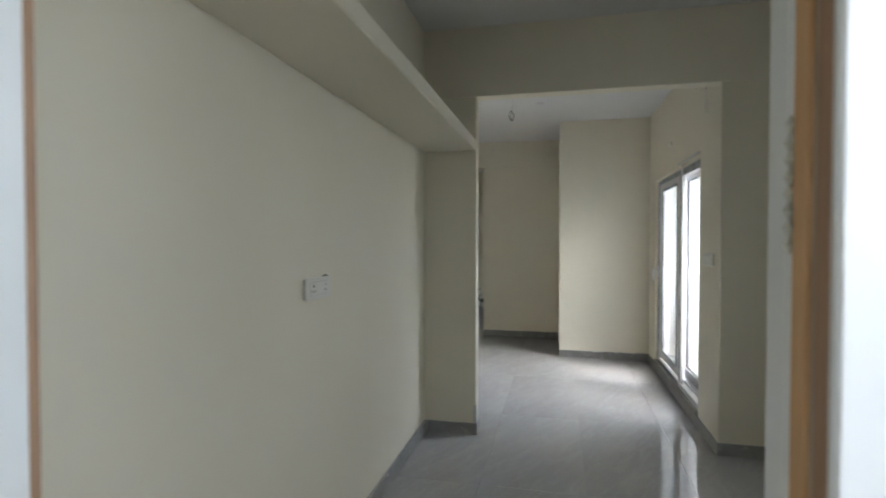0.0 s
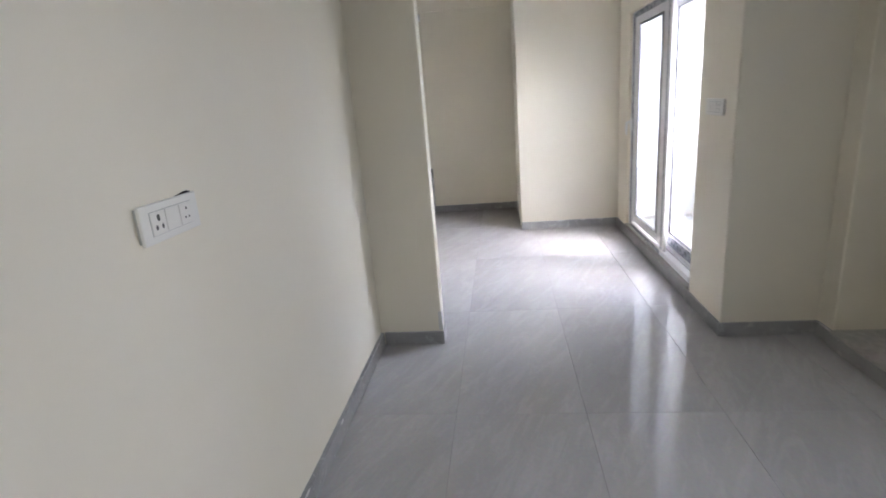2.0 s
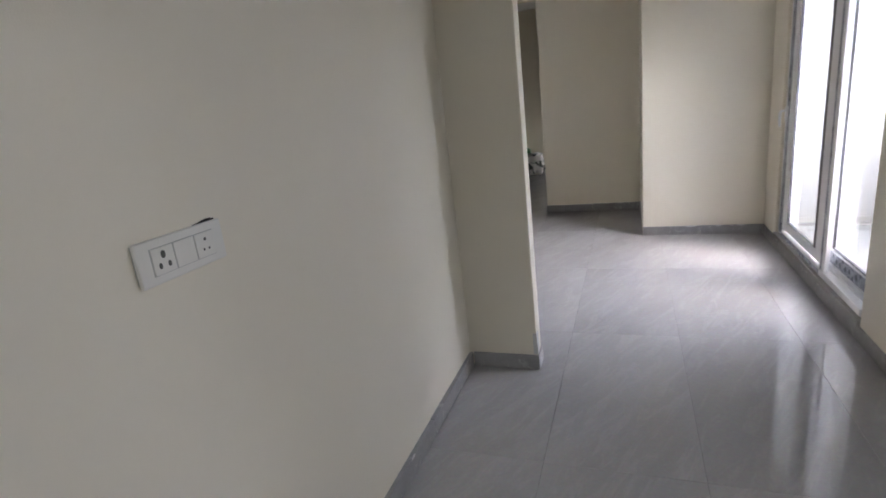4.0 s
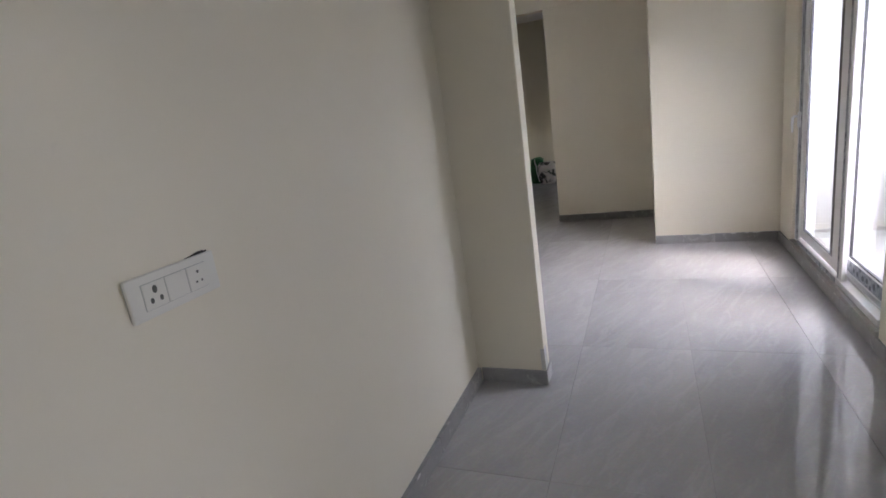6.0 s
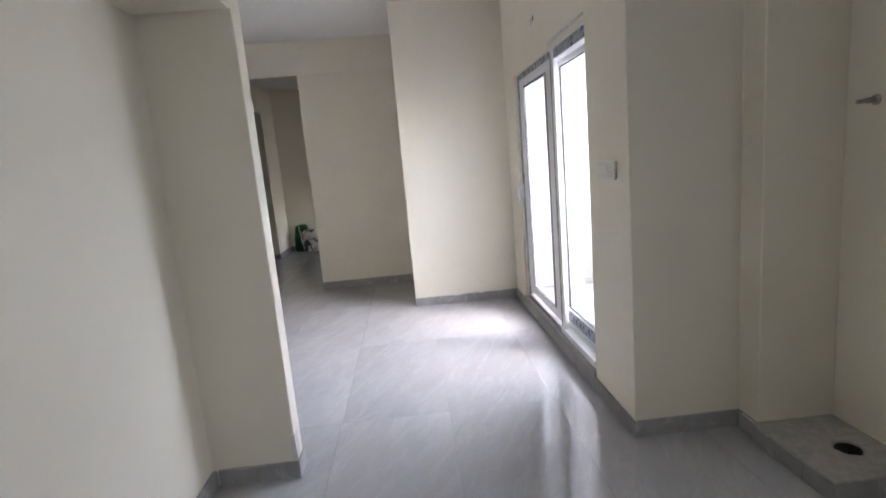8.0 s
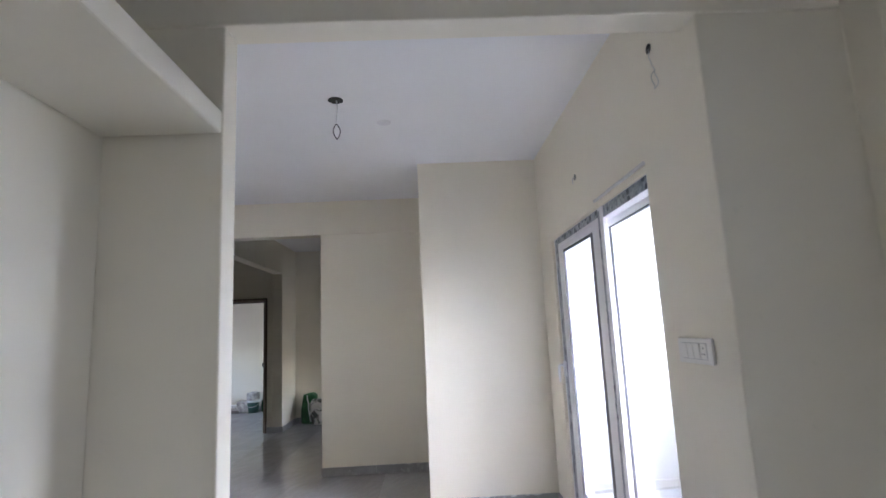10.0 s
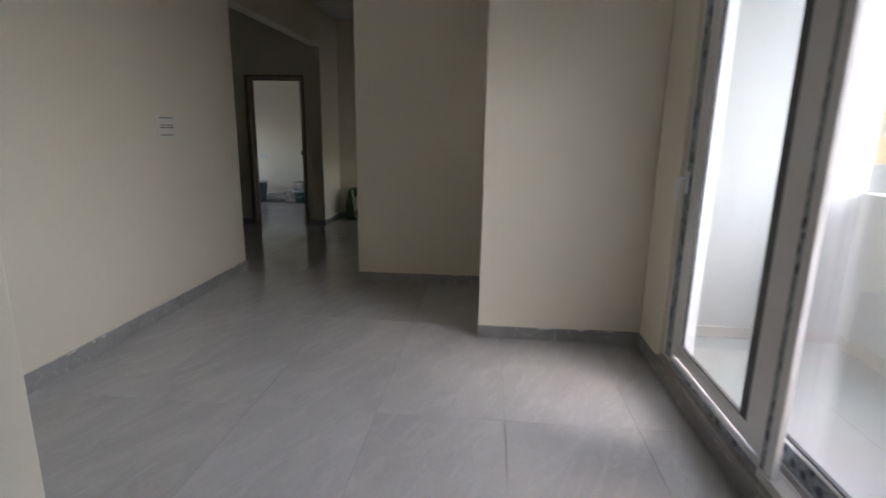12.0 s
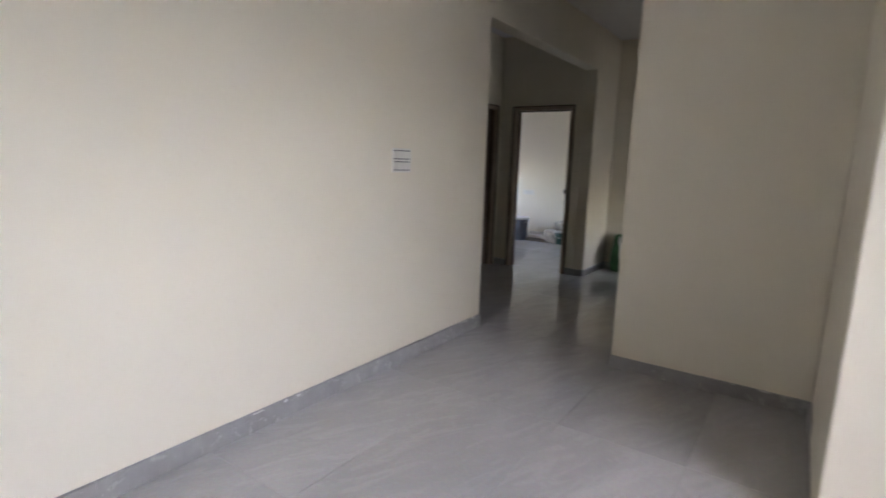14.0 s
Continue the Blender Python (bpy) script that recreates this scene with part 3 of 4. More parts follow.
def drain_plinth():
    """A cement plinth in the corner with a waste pipe hole in its top."""
    root = thing("drain_plinth", "rough grey cement plinth with a round waste hole", "plinth")
    x0, x1, y0, y1, z = 2.585, 2.974, 3.198, 3.666, 0.088
    c, rad = Vector((2.825, 3.405)), 0.060
    corners = [math.atan2(y - c.y, x - c.x) for x in (x0, x1) for y in (y0, y1)]
    angles = sorted([2 * math.pi * k / 28 - math.pi for k in range(28)] + corners)
    bm = bmesh.new()
    rim, low, top, base = [], [], [], []
    for k, a in enumerate(angles):
        d = Vector((math.cos(a), math.sin(a)))
        reach = min(((x1 if d.x > 0 else x0) - c.x) / d.x if abs(d.x) > 1e-6 else 9, ((y1 if d.y > 0 else y0) - c.y) / d.y if abs(d.y) > 1e-6 else 9)
        r = rad * (1 + 0.16 * noise.noise((3 * d.x, 3 * d.y, 0.7)))
        rim.append(bm.verts.new((c.x + r * d.x, c.y + r * d.y, z - 0.003)))
        low.append(bm.verts.new((c.x + 0.8 * rad * d.x, c.y + 0.8 * rad * d.y, 0.012)))
        p = c + d * reach
        wob = 0.004 * noise.noise((p.x * 9, p.y * 9, 0))
        top.append(bm.verts.new((p.x + (wob if d.x < 0 else 0), p.y + (wob if d.y < 0 else 0), z + wob)))
        base.append(bm.verts.new((p.x, p.y, 0)))
    n = len(angles)
    for k in range(n):
        j = (k + 1) % n
        bm.faces.new((rim[k], rim[j], top[j], top[k]))
        bm.faces.new((low[k], low[j], rim[j], rim[k]))
        bm.faces.new((top[k], top[j], base[j], base[k]))
    bm.faces.new(base[::-1])
    part("plinth_body", bm, M_PLINTH, root)
    for k, (a, b) in enumerate(((3.190, 3.349), (3.351, 3.512), (3.514, 3.664))):
        part("cladding_tile", box(x0 - 0.009 - 0.001 * (k % 2), x0 - 0.0005, a, b, 0.0005, z - 0.006 - 0.003 * (k == 1), 0.0015), M_SKIRT, root)
    for a, b in ((2.577, 2.785), (2.787, 2.973)):
        part("cladding_tile", box(a, b, y0 - 0.010, y0 - 0.0005, 0.0005, z - 0.005, 0.0015), M_SKIRT, root)
    # black pipe wall puts the hole's inner shade into the colour
    part("waste_pipe", lathe(bmesh.new(), [(0.001, 0.016), (0.045, 0.016), (0.045, 0.078), (0.050, 0.078), (0.050, 0.014)], (c.x, c.y, 0), 20), M_HOLE, root, "broken pipe end coloured black for the hole's dark inside")
    return root


drain_plinth()


def pipe_stub(y, z, length, lean):
    root = thing("pipe_stub", "short dull brass water pipe stub in the wall", "pipe", "pipe stubs on the kitchen wall")
    part("flange", add_tube(bmesh.new(), [(KX + 0.003, y, z), (KX - 0.008, y, z), (KX - 0.012, y, z)], [0.022, 0.021, 0.014], 14), M_PIPE, root)
    pts = [(KX - 0.012 - length * t, y + lean * t, z - 0.004 * t) for t in (0, 0.45, 0.5, 0.55, 1)]
    part("nipple", add_tube(bmesh.new(), pts, [0.0125, 0.0125, 0.009, 0.009, 0.008], 12), M_PIPE, root)
    return root


pipe_stub(3.521, 1.537, 0.070, 0.004)
pipe_stub(3.347, 1.089, 0.052, -0.003)
pipe_stub(3.178, 1.086, 0.068, 0.003)


def kitchen_window():
    root = tagged(thing("window_1", "white framed kitchen window", "window"), kind="structure")
    x0, x1, ya, yb, za, zb, w = 2.966, 3.04, 1.072, 2.668, 1.422, 2.348, 0.055
    part("window_frame", box(x0, x1, ya, ya + w, za, zb, 0.003), M_UPVC, root)
    part("window_frame", box(x0, x1, yb - w, yb, za, zb, 0.003), M_UPVC, root)
    part("window_frame", box(x0, x1, ya + w, yb - w, zb - w, zb, 0.003), M_UPVC, root)
    part("window_frame", box(x0, x1, ya + w, yb - w, za, za + w, 0.003), M_UPVC, root)
    part("mullion", box(x0, x1, 1.865, 1.925, za + w, zb - w, 0.003), M_UPVC, root)
    for a, b in ((ya + w, 1.865), (1.925, yb - w)):
        p = part("pane", box(3.0, 3.006, a, b, za + w, zb - w), M_GLASS, root)
        p.visible_shadow = False


kitchen_window()


def entry_door_frame():
    """Raw wooden frame with a white laminate face and a worn edge."""
    root = tagged(thing("door_1", "open doorway frame of raw orange-brown wood with white facing", "door frame", m=pose(0.010, 0.045, 0)), kind="structure")
    r = part("jamb", box(1.147, 1.186, 0.354, 0.378, 0, 2.04, 0.002), M_WOOD, root, "raw orange-brown wooden jamb")
    part("groove", box(1.1495, 1.186, 0.3465, 0.3535, 0, 2.04, 0.001), M_WOOD_DULL, r, "dull grey-brown groove")
    part("rebate", box(1.1475, 1.186, 0.326, 0.346, 0, 2.04, 0.002), M_WOOD_BROWN, r, "darker brown half of the jamb")
    part("facing", box(1.145, 1.187, 0.3785, 0.4165, 0, 2.04, 0.003), M_UPVC, root, "white facing strip")
    part("facing", box(1.1465, 1.29, 0.3145, 0.3255, 0, 2.10, 0.003), M_UPVC, root)
    part("jamb", box(0.376, 0.440, 0.404, 0.4165, 0, 2.04, 0.003), M_WOOD_BROWN, root, "raw brown wooden jamb edge")
    part("facing", box(0.376, 0.442, 0.30, 0.4035, 0, 2.04, 0.004), M_UPVC, root)
    part("facing", box(0.25, 0.3755, 0.285, 0.3045, 0, 2.10, 0.003), M_UPVC, root)
    part("head", box(0.376, 1.186, 0.314, 0.4165, 2.0405, 2.079, 0.003), M_WOOD, root)
    bm = bmesh.new()
    for k in range(8):
        z = 1.475 + 0.012 * k + 0.02 * noise.noise((k, 0, 0))
        lathe(bm, [(0.001, -0.006), (0.004 + 0.002 * abs(noise.noise((k, 5, 1))), 0), (0.001, 0.007)], (1.1455, 0.3785, z), 6)
    part("chipped_edge", bm, M_PATCH, r, "white splinters along the jamb's edge")


entry_door_frame()

# ---- doors of the lobby ----


def door_frame(name, label, x0, x1, z1, y0, y1, m):
    """A wooden frame with its stop; local opening along x, depth along y."""
    root = tagged(thing(name, label, "door frame", m=m), kind="structure")
    w = 0.052
    for a, b, edge in ((x0, x0 + w, x0), (x1 - w, x1, x1 - 0.014)):
        j = part("jamb", box(a, b, y0, y1, 0, z1, 0.003), M_WOOD_DULL, root)
        part("moulding", box(edge, edge + 0.014, y0 - 0.008, y0 - 0.0005, 0, z1, 0.002), M_DARKWOOD, j, "dark edge moulding")
    part("stop", box(x0 + w, x0 + w + 0.012, y0 + 0.045, y1, 0, z1 - w, 0.002), M_DARKWOOD, root)
    part("stop", box(x1 - w - 0.012, x1 - w, y0 + 0.045, y1, 0, z1 - w, 0.002), M_DARKWOOD, root)
    h = part("head", box(x0 + w, x1 - w, y0, y1, z1 - w, z1, 0.003), M_WOOD_DULL, root)
    part("moulding", box(x0 + 0.014, x1 - 0.014, y0 - 0.008, y0 - 0.0005, z1 - 0.014, z1, 0.002), M_DARKWOOD, h)
    part("stop", box(x0 + w + 0.012, x1 - w - 0.012, y0 + 0.045, y1, z1 - w - 0.012, z1 - w, 0.002), M_DARKWOOD, root)
    return root


bedroom_frame = door_frame("door_2", "brown wooden bedroom door frame with no leaf", -2.343, -1.515, 2.069, YD - 0.012, YD + 0.118, pose(0, 0, 0))
latch = part("latch", lathe(bmesh.new(), [(0.004, -0.03), (0.014, -0.022), (0.017, 0), (0.014, 0.022), (0.004, 0.03)], (-1.58, YD + 0.02, 1.03), 12), M_HOLE, bedroom_frame, "small dark strike latch", True)
side_frame = door_frame("door_3", "brown wooden lobby door frame with its door shut", -0.445, 0.445, 2.079, -0.012, 0.118, pose(XO, 9.895, 0, 0, 0, 90))
leaf = part("leaf", box(-0.392, 0.392, 0.05, 0.085, 0.006, 2.026, 0.003), M_DARKWOOD, side_frame, "dark brown door leaf")
part("door_handle", add_tube(bmesh.new(), [(-0.33, 0.048, 1.0), (-0.33, 0.0, 1.0), (-0.32, -0.008, 1.0), (-0.22, -0.008, 1.0)], 0.009, 8), M_PIPE, leaf, smooth=True)

# ---- wires ----


def ceiling_wire():
    root = thing("ceiling_wire", "looped black and white wire hanging from a ceiling hole", "wire")
    # black disc under the ceiling, in place of a hole's shaded inside
    bm = bmesh.new()
    ring = [bm.verts.new((0.525 + r * math.cos(a), 5.24 + r * math.sin(a), HL - 0.003)) for a, r in ((2 * math.pi * k / 18, 0.048 * (1 + 0.2 * noise.noise((k * 0.8, 2, 0)))) for k in range(18))]
    up = [bm.verts.new((0.525 + (v.co.x - 0.525) * 1.05, 5.24 + (v.co.y - 5.24) * 1.05, HL + 0.004)) for v in ring]
    bm.faces.new(ring)
    for k in range(18):
        bm.faces.new((ring[k], ring[(k + 1) % 18], up[(k + 1) % 18], up[k]))
    part("ceiling_hole", bm, M_HOLE, root, "ragged black disc for the dark hole in the ceiling")
    part("drop_wire", add_tube(bmesh.new(), [(0.530, 5.24, HL + 0.003), (0.537, 5.235, 2.87), (0.533, 5.23, 2.81), (0.528, 5.23, 2.76)], 0.0035, 6), M_WIRE, root, smooth=True)
    right = [(0.532 + 0.022 * math.sin(math.pi * t), 5.23 + 0.006 * t, 2.76 - 0.10 * t) for t in (0, 0.2, 0.4, 0.6, 0.8, 1)]
    left = [(0.527 - 0.020 * math.sin(math.pi * t) + 0.005 * t, 5.23 - 0.004 * t, 2.76 - 0.10 * t) for t in (0, 0.2, 0.4, 0.6, 0.8, 1)]
    part("wire_loop", add_tube(bmesh.new(), right, 0.0034, 6), M_WIRE_DARK, root, "black wire", True)
    part("wire_loop", add_tube(bmesh.new(), left, 0.0034, 6), M_WIRE_DARK, root, "black wire", True)


ceiling_wire()
patch = add_tube(bmesh.new(), [(0.80, 5.62, HL - 0.0025), (0.80, 5.62, HL + 0.004)], 0.05, 20)
tagged(mesh_object("ceiling_patch", patch, M_PATCH), "round plastered patch on the ceiling", "patch", kind="structure")


def wall_wire(y, z, size, loop):
    root = thing("wall_wire", "light point hole with a loose wire end on the cream wall", "wire", "wire ends above the balcony door")
    part("wall_hole", add_tube(bmesh.new(), [(XW - 0.0025, y, z), (XW + 0.004, y, z)], size, 14), M_HOLE if loop else M_CEMENT, root)
    if loop:
        pts = [(XW - 0.010 - 0.006 * math.sin(3 * a), y - 0.045 + 0.020 * math.cos(a), z - 0.165 + 0.042 * math.sin(a)) for a in (math.pi * (0.5 + k / 8) for k in range(17))]
        part("wire_end", add_tube(bmesh.new(), [(XW - 0.001, y, z), (XW - 0.012, y - 0.02, z - 0.05), (XW - 0.012, y - 0.04, z - 0.10)] + pts, 0.0018, 6), M_WIRE, root, smooth=True)
    else:
        part("wire_end", add_tube(bmesh.new(), [(XW - 0.002, y, z), (XW - 0.018, y, z - 0.008), (XW - 0.016, y + 0.004, z - 0.045)], 0.004, 6), M_WIRE, root, smooth=True)


wall_wire(5.39, 2.40, 0.020, False)
wall_wire(4.18, 2.61, 0.022, True)

# ---- sacks and site clutter ----


def sack(name, label, category, mat, centre, size, seed, m=None, rough=0.5):
    bm = bmesh.new()
    bmesh.ops.create_cube(bm, size=2.0)
    bmesh.ops.subdivide_edges(bm, edges=bm.edges[:], cuts=9, use_grid_fill=True)
    for v in bm.verts:
        p = v.co.copy()
        q = p / max(p.length, 1e-6) * 1.25
        p = p.lerp(q, 0.45)
        k = noise.noise(p * 1.7 + Vector((seed, 0, 0))) * 0.22 + noise.noise(p * 5 + Vector((0, seed, 0))) * 0.10
        p *= 1 + k * rough
        v.co = Vector((p.x * size[0], p.y * size[1], max(p.z, -0.98) * size[2]))
    base = min(v.co.z for v in bm.verts)
    for v in bm.verts:
        v.co.z -= base
    ob = mesh_object(name, bm, mat, True)
    ob.matrix_world = m if m is not None else Matrix.Translation(centre)
    return tagged(ob, label, category)


hall_sack = sack("cement_sack", "green printed sack with a white stripe leaning on the passage wall", "sack", M_SACK, (0, 0, 0), (0.12, 0.075, 0.24), 3.0, pose(-1.03, 11.07, 0, -9, 4, 6))
stripe = add_tube(bmesh.new(), [(-0.045, -0.086, 0.45), (-0.035, -0.094, 0.38), (-0.01, -0.098, 0.33), (0.0, -0.10, 0.22), (0.03, -0.096, 0.12), (0.05, -0.085, 0.03)], [0.008, 0.010, 0.012, 0.010, 0.012, 0.008], 6)
part("stripe", stripe, M_RIM, hall_sack, "white torn strip")
sack("crumpled_sack", "crumpled grey and white sack beside a green one", "sack", M_SACK_GREY, (-0.80, 11.0, 0), (0.155, 0.115, 0.20), 8.0)
sack("dust_bag", "small dusty white bag on the passage floor", "bag", M_SACK_GREY, (-0.53, 10.99, 0), (0.10, 0.09, 0.09), 11.0)


def bucket(label, x, y, height, radius, mat):
    root = thing("bucket", label, "bucket")
    part("bucket_body", lathe(bmesh.new(), [(radius * 0.8, 0), (radius, height), (radius * 0.97, height), (radius * 0.77, 0.01)], (x, y, 0), 28), mat, root, smooth=True)
    part("rim", lathe(bmesh.new(), [(radius * 0.99, height - 0.03), (radius * 1.07, height - 0.025), (radius * 1.07, height + 0.006), (radius * 0.98, height + 0.006)], (x, y, 0), 28), M_RIM, root, "white rolled rim")
    pts = [(x + radius * 1.06 * math.cos(a), y - 0.10 * math.sin(a) - 0.01, height - 0.02 - 0.10 * math.sin(a)) for a in (math.pi * k / 10 for k in range(11))]
    part("handle", add_tube(bmesh.new(), pts, 0.004, 6), M_WIRE, root, smooth=True)


bucket("blue-grey plastic bucket with a white rim", -3.28, 12.70, 0.40, 0.15, M_BUCKET)
for k, (x, y, w, d, h, turn) in enumerate(((-2.96, 12.78, 0.38, 0.22, 0.055, 4), (-2.94, 12.80, 0.35, 0.20, 0.05, -7), (-2.98, 12.79, 0.28, 0.18, 0.045, 12))):
    z = (0, 0.0555, 0.106)[k]
    ob = mesh_object("tile_box", box(-w / 2, w / 2, -d / 2, d / 2, 0, h, 0.004, 2), M_CARTON if k == 1 else (M_RIM if k == 2 else M_CEMENT))
    ob.matrix_world = pose(x, y, z, 0, 0, turn)
    tagged(ob, "flat pale carton in a low stack on the floor", "carton", "flat cartons on the bedroom floor")
sack("rag_heap", "crumpled heap of dusty white cloth on the bedroom floor", "cloth", M_RAG, (-2.70, 12.78, 0), (0.13, 0.10, 0.11), 21.0, rough=1.1)
bucket("dark teal paint bucket holding a white bag", -2.50, 12.74, 0.23, 0.12, M_TEAL)
sack("white_bag", "white knotted plastic bag on top of a paint bucket", "bag", M_RAG, (-2.50, 12.74, 0.215), (0.10, 0.10, 0.085), 29.0, rough=0.9)
sack("green_sack", "green and white sack lying by the bedroom wall", "sack", M_SACK, (-2.24, 12.80, 0), (0.10, 0.10, 0.12), 17.0)

# ---- outside ----
gm = bmesh.new()
add_box(gm, -1500, 1500, -1500, 1500, -6.4, -6.2)
tagged(mesh_object("ground", gm, M_GROUND), "dusty ground below the flat", "ground", kind="structure")


def far_building():
    root = thing("apartment_building", "orange and terracotta pink block of flats across the way", "building")
    y0, y1, xa, xb = 22.7, 33.0, 7.0, 30.0
    cols, rows = [14.7 + 3.6 * k for k in range(-2, 4)], [-4.4, -1.4, 1.57, 4.72, 7.8]
    w, h = 1.55, 1.25

    def storey(z0, z1, mat, name, sills):
        adds = [(xa, xb, y0, y0 + 0.25, z0, z1)]
        subs = [(x, x + w, y0 - 1, y0 + 1, z, z + h) for x in cols for z in sills]
        ob = solid(name, adds, subs, mat, "", "", 0)
        for key in ("kind", "category"):
            if key in ob:
                del ob[key]
        ob.parent = root
        return ob

    storey(-6.2, 0.32, M_FENCE, "wall", rows[:2])
    storey(0.32, 3.62, M_ORANGE, "wall", rows[2:3])
    storey(3.62, 11.2, M_PINKFACE, "wall", rows[3:])
    part("wall", box(xa, xb, y0 + 0.5, y1, -6.2, 11.2), M_PINKFACE, root)
    part("roof", box(xa - 0.4, xb + 0.4, y0 - 0.4, y1 + 0.4, 11.2, 11.5), M_FENCE, root)
    for z in (0.32, 3.62, 6.9):
        part("band", box(xa, xb, y0 - 0.08, y0 - 0.001, z - 0.12, z + 0.12), M_FENCE if z < 1 else M_PINKFACE, root)
    for z in [4.05 + 0.36 * k for k in range(19)]:
        part("groove_course", box(xa, xb, y0 - 0.02, y0 - 0.001, z, z + 0.30), M_PINKFACE, root) if not any(r - 0.4 < z < r + h + 0.1 for r in rows[3:]) else None
    for x in cols:
        for z in rows:
            win = part("window", box(x, x + w, y0 + 0.14, y0 + 0.18, z, z + h), M_BLUEPANE, root)
            fr = bmesh.new()
            for q in ((x - 0.12, x, z - 0.12, z + h + 0.12), (x + w, x + w + 0.12, z - 0.12, z + h + 0.12), (x, x + w, z + h, z + h + 0.12), (x, x + w, z - 0.12, z)):
                add_box(fr, q[0], q[1], y0 - 0.05, y0 + 0.02, q[2], q[3])
            part("surround", fr, M_SURROUND, win, "white window surround")


far_building()


def boundary_wall():
    """A blockwork wall on a nearby roof edge, just over the parapet."""
    root = thing("roof_parapet", "grey blockwork roof parapet with piers on a nearby roof", "parapet")
    part("parapet_wall", box(6.0, 26.0, 16.0, 16.2, -6.2, 0.80), M_FENCE, root)
    for k in range(9):
        part("pier", box(6.2 + 2.4 * k, 6.5 + 2.4 * k, 15.9, 15.999, -6.2, 0.88), M_FENCE, root)


boundary_wall()

# ---- skirting ----


def skirting(axis, at, a, b, side, height=0.086, depth=0.010, group_parent=None, mat=None):
    """A run of cut tiles along x or y on the wall plane at; side: +1 or -1, the way that the wall faces."""
    root = group_parent
    count = max(1, round((b - a) / 0.61))
    step = (b - a) / count
    for k in range(count):
        lo, hi = a + k * step + 0.0008, a + (k + 1) * step - 0.0008
        h = height + 0.004 * noise.noise((lo * 3.1, at * 2.3, 0.5))
        d0, d1 = sorted((at - 0.002 * side, at + (depth + 0.002 * noise.noise((hi, at, 4.0))) * side))
        bm = box(lo, hi, d0, d1, 0, h, 0.0015) if axis == "x" else box(d0, d1, lo, hi, 0, h, 0.0015)
        part("skirting_tile", bm, mat or M_SKIRT, root)
        if mat is None and random.random() < 0.55:
            bm = bmesh.new()
            for _ in range(random.randint(1, 4)):
                u = random.uniform(lo + 0.03, hi - 0.03)
                length, tall = random.uniform(0.012, 0.05), random.uniform(0.003, 0.009)
                c = at + (depth + 0.0005) * side
                p = Matrix.Translation((u, c, h - tall * 0.4) if axis == "x" else (c, u, h - tall * 0.4))
                q = Matrix.Diagonal((length, 0.0025, tall, 1) if axis == "x" else (0.0025, length, tall, 1))
                made = bmesh.ops.create_icosphere(bm, subdivisions=1, radius=1.0, matrix=p @ q)
                for v in made["verts"]:
                    v.co.z += 0.004 * noise.noise(v.co * 60)
            part("plaster_smear", bm, M_PLASTER, root)


baseboard = tagged(new("baseboard"), "grey tile skirting with white plaster smears", "skirting", kind="structure")
for run in (("y", 0, KY, YB - 0.012, 1, 0.088, 0.020), ("x", YB, 0.022, XS + 0.010, -1), ("y", XS, YB, YB2 + 0.01, 1), ("x", YB2, XL, XS, 1),
            ("y", XL, YB2, YE, 1, 0.100, 0.016), ("x", YR, XH, XP, -1), ("x", YP, XP, XW - 0.012, -1), ("y", XW, YB - 0.010, YP, -1),
            ("x", YB, XW, 2.605, -1), ("y", 2.605, 3.667, YB - 0.012, -1), ("y", KX, KY, 3.197, -1), ("x", YD, -1.514, XL + 0.010, -1),
            ("x", YD, XO, -2.344, -1), ("y", XL, YD, 11.22, 1), ("y", XH, YR, 11.22, -1), ("x", 11.22, XL + 0.012, XH - 0.012, -1),
            ("y", XO, YE, 9.44, 1), ("x", YF, -4.75, XL2, -1), ("y", XP, YP + 0.9, YR - 0.012, -1)):
    skirting(*run, group_parent=baseboard)
balcony_base = tagged(new("baseboard_balcony"), "grey tile skirting round the balcony", "skirting", kind="structure")
for run in (("x", PY, XW2, PX, -1), ("y", PX, 3.95, PY - 0.012, -1)):
    skirting(*run, group_parent=balcony_base, mat=M_SILL)

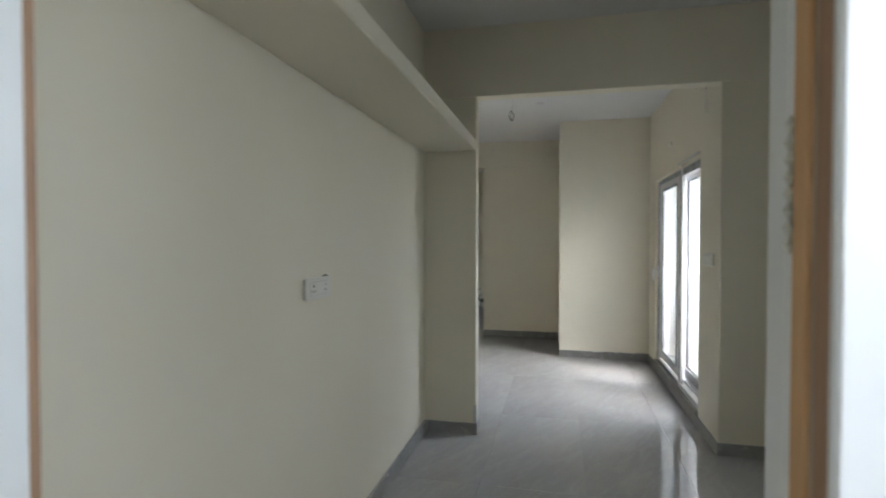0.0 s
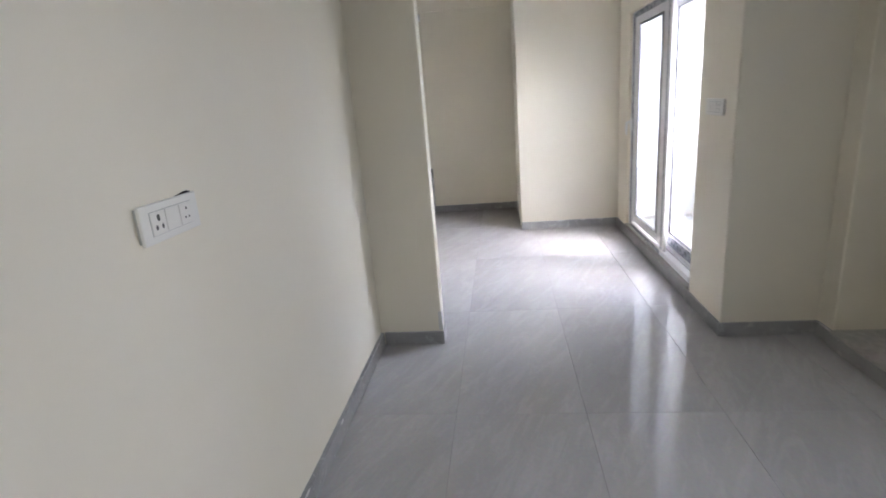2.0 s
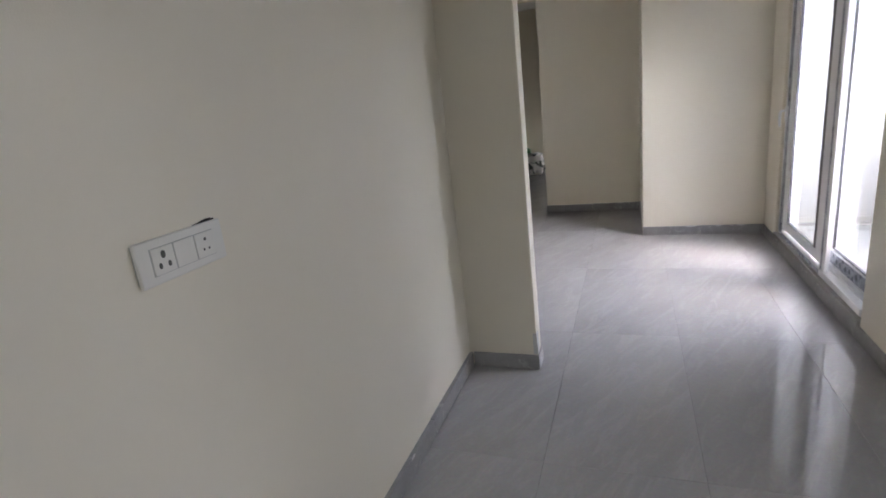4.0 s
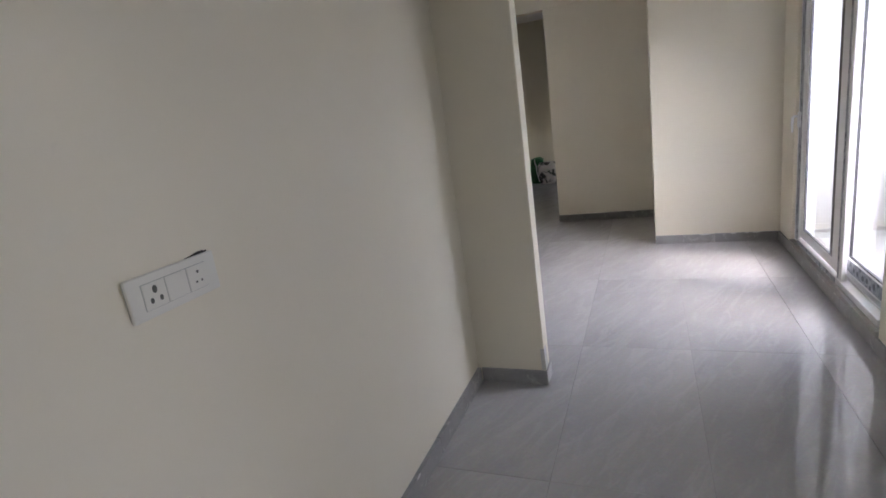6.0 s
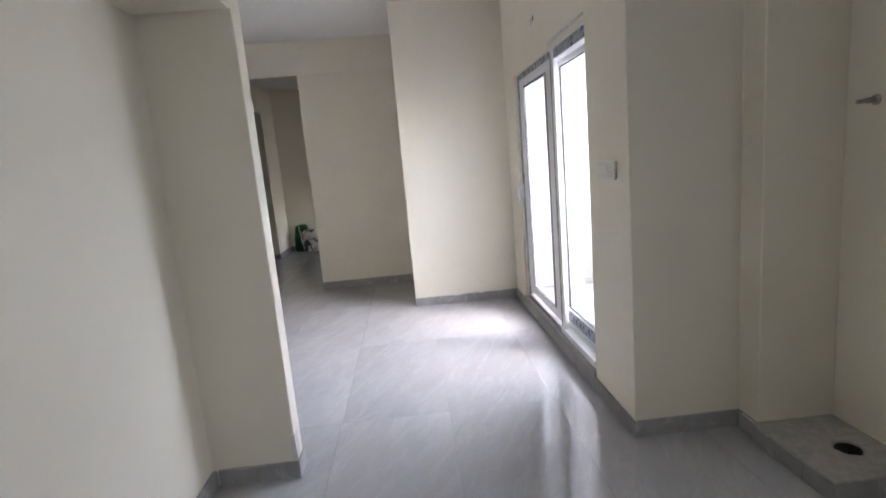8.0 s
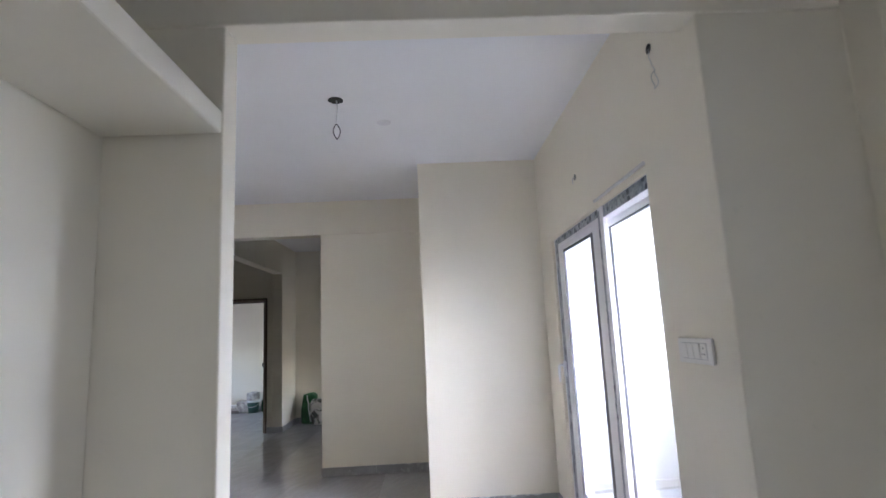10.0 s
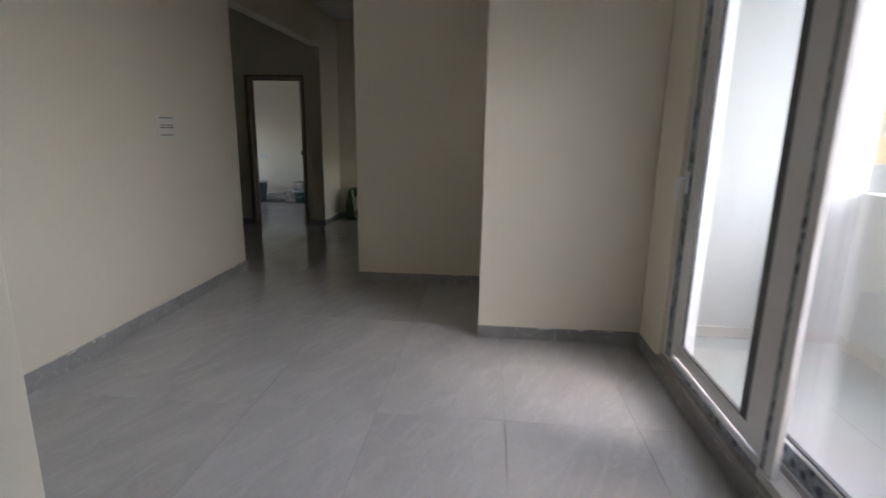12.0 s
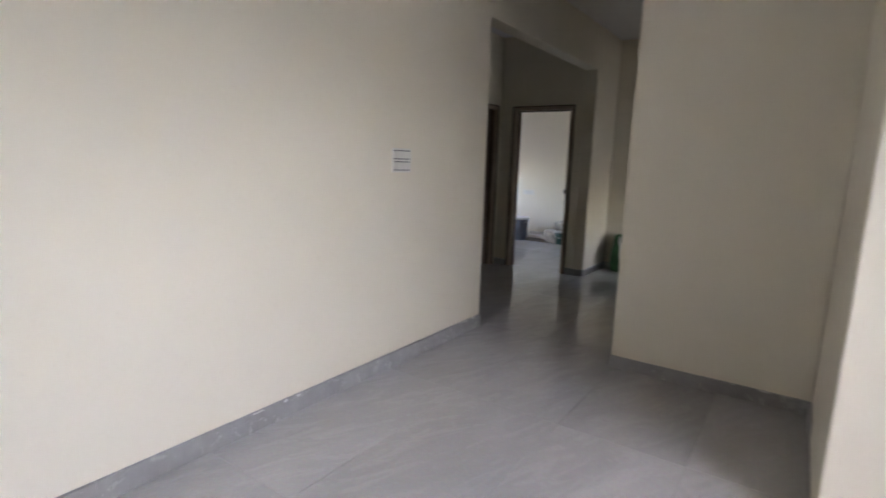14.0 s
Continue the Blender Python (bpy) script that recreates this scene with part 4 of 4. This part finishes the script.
# ---- floors, tile by tile ----
floor = solid("floor", [(-4.9, KX + 0.15, -1.9, 13.2, -0.15, -0.005)], [(XW2, 9, 3.95, 20, -1, 1)], M_GROUT, "grey floor laid with large polished tiles", "floor", 0)
balcony_floor = solid("balcony_floor", [(XW2, PX + 0.13, 3.95, PY, -0.15, -0.005)], [], M_GROUT, "pale tiled balcony floor", "floor", 0)
TILES = {}


def tile(x0, x1, y0, y1, mat, parent, z=0.0):
    key = (round(x1 - x0, 3), round(y1 - y0, 3), mat.name)
    if key not in TILES:
        hx, hy = (x1 - x0) / 2, (y1 - y0) / 2
        me = bpy.data.meshes.new("floor_tile")
        bm = box(-hx, hx, -hy, hy, -0.012, 0, 0.0005)
        bmesh.ops.recalc_face_normals(bm, faces=bm.faces)
        bm.to_mesh(me)
        bm.free()
        me.materials.append(mat)
        TILES[key] = me
    ob = new("floor_tile", TILES[key])
    ob.location = ((x0 + x1) / 2, (y0 + y1) / 2, z)
    ob.parent = parent


TW, TL, JX, JY, GAP = 0.626, 1.252, 0.540, 3.040, 0.0007
for i in range(-9, 5):
    for j in range(-4, 9):
        x0, x1 = JX + i * TW, JX + (i + 1) * TW
        y0, y1 = JY + j * TL, JY + (j + 1) * TL
        x0, x1, y0, y1 = max(x0, -4.8), min(x1, KX + 0.1), max(y0, -1.85), min(y1, 13.1)
        if y0 > 7.9:
            x1 = min(x1, 1.65)
        if x1 - x0 < 0.03 or y1 - y0 < 0.03:
            continue
        if y0 > 3.9 and x0 > XW2 - 0.05 or y1 < 3.8 and x1 < -0.1 or y1 < 7.7 and x1 < XL2:
            continue
        if y0 < 3.9 < y1 and x0 > XW2:
            y1 = 3.94
        if y0 > 3.9 and x1 > XW2:
            x1 = XW2 - 0.01
        if y0 > 8.0 and y1 < 9.9 and x0 > XH + 0.15:
            continue
        tile(x0 + GAP, x1 - GAP, y0 + GAP, y1 - GAP, M_TILE, floor)
for i in range(3):
    for j in range(3):
        x0, x1 = XW2 + 0.62 * i, min(XW2 + 0.62 * (i + 1), PX + 0.1)
        y0, y1 = 3.95 + 1.22 * j, min(3.95 + 1.22 * (j + 1), PY)
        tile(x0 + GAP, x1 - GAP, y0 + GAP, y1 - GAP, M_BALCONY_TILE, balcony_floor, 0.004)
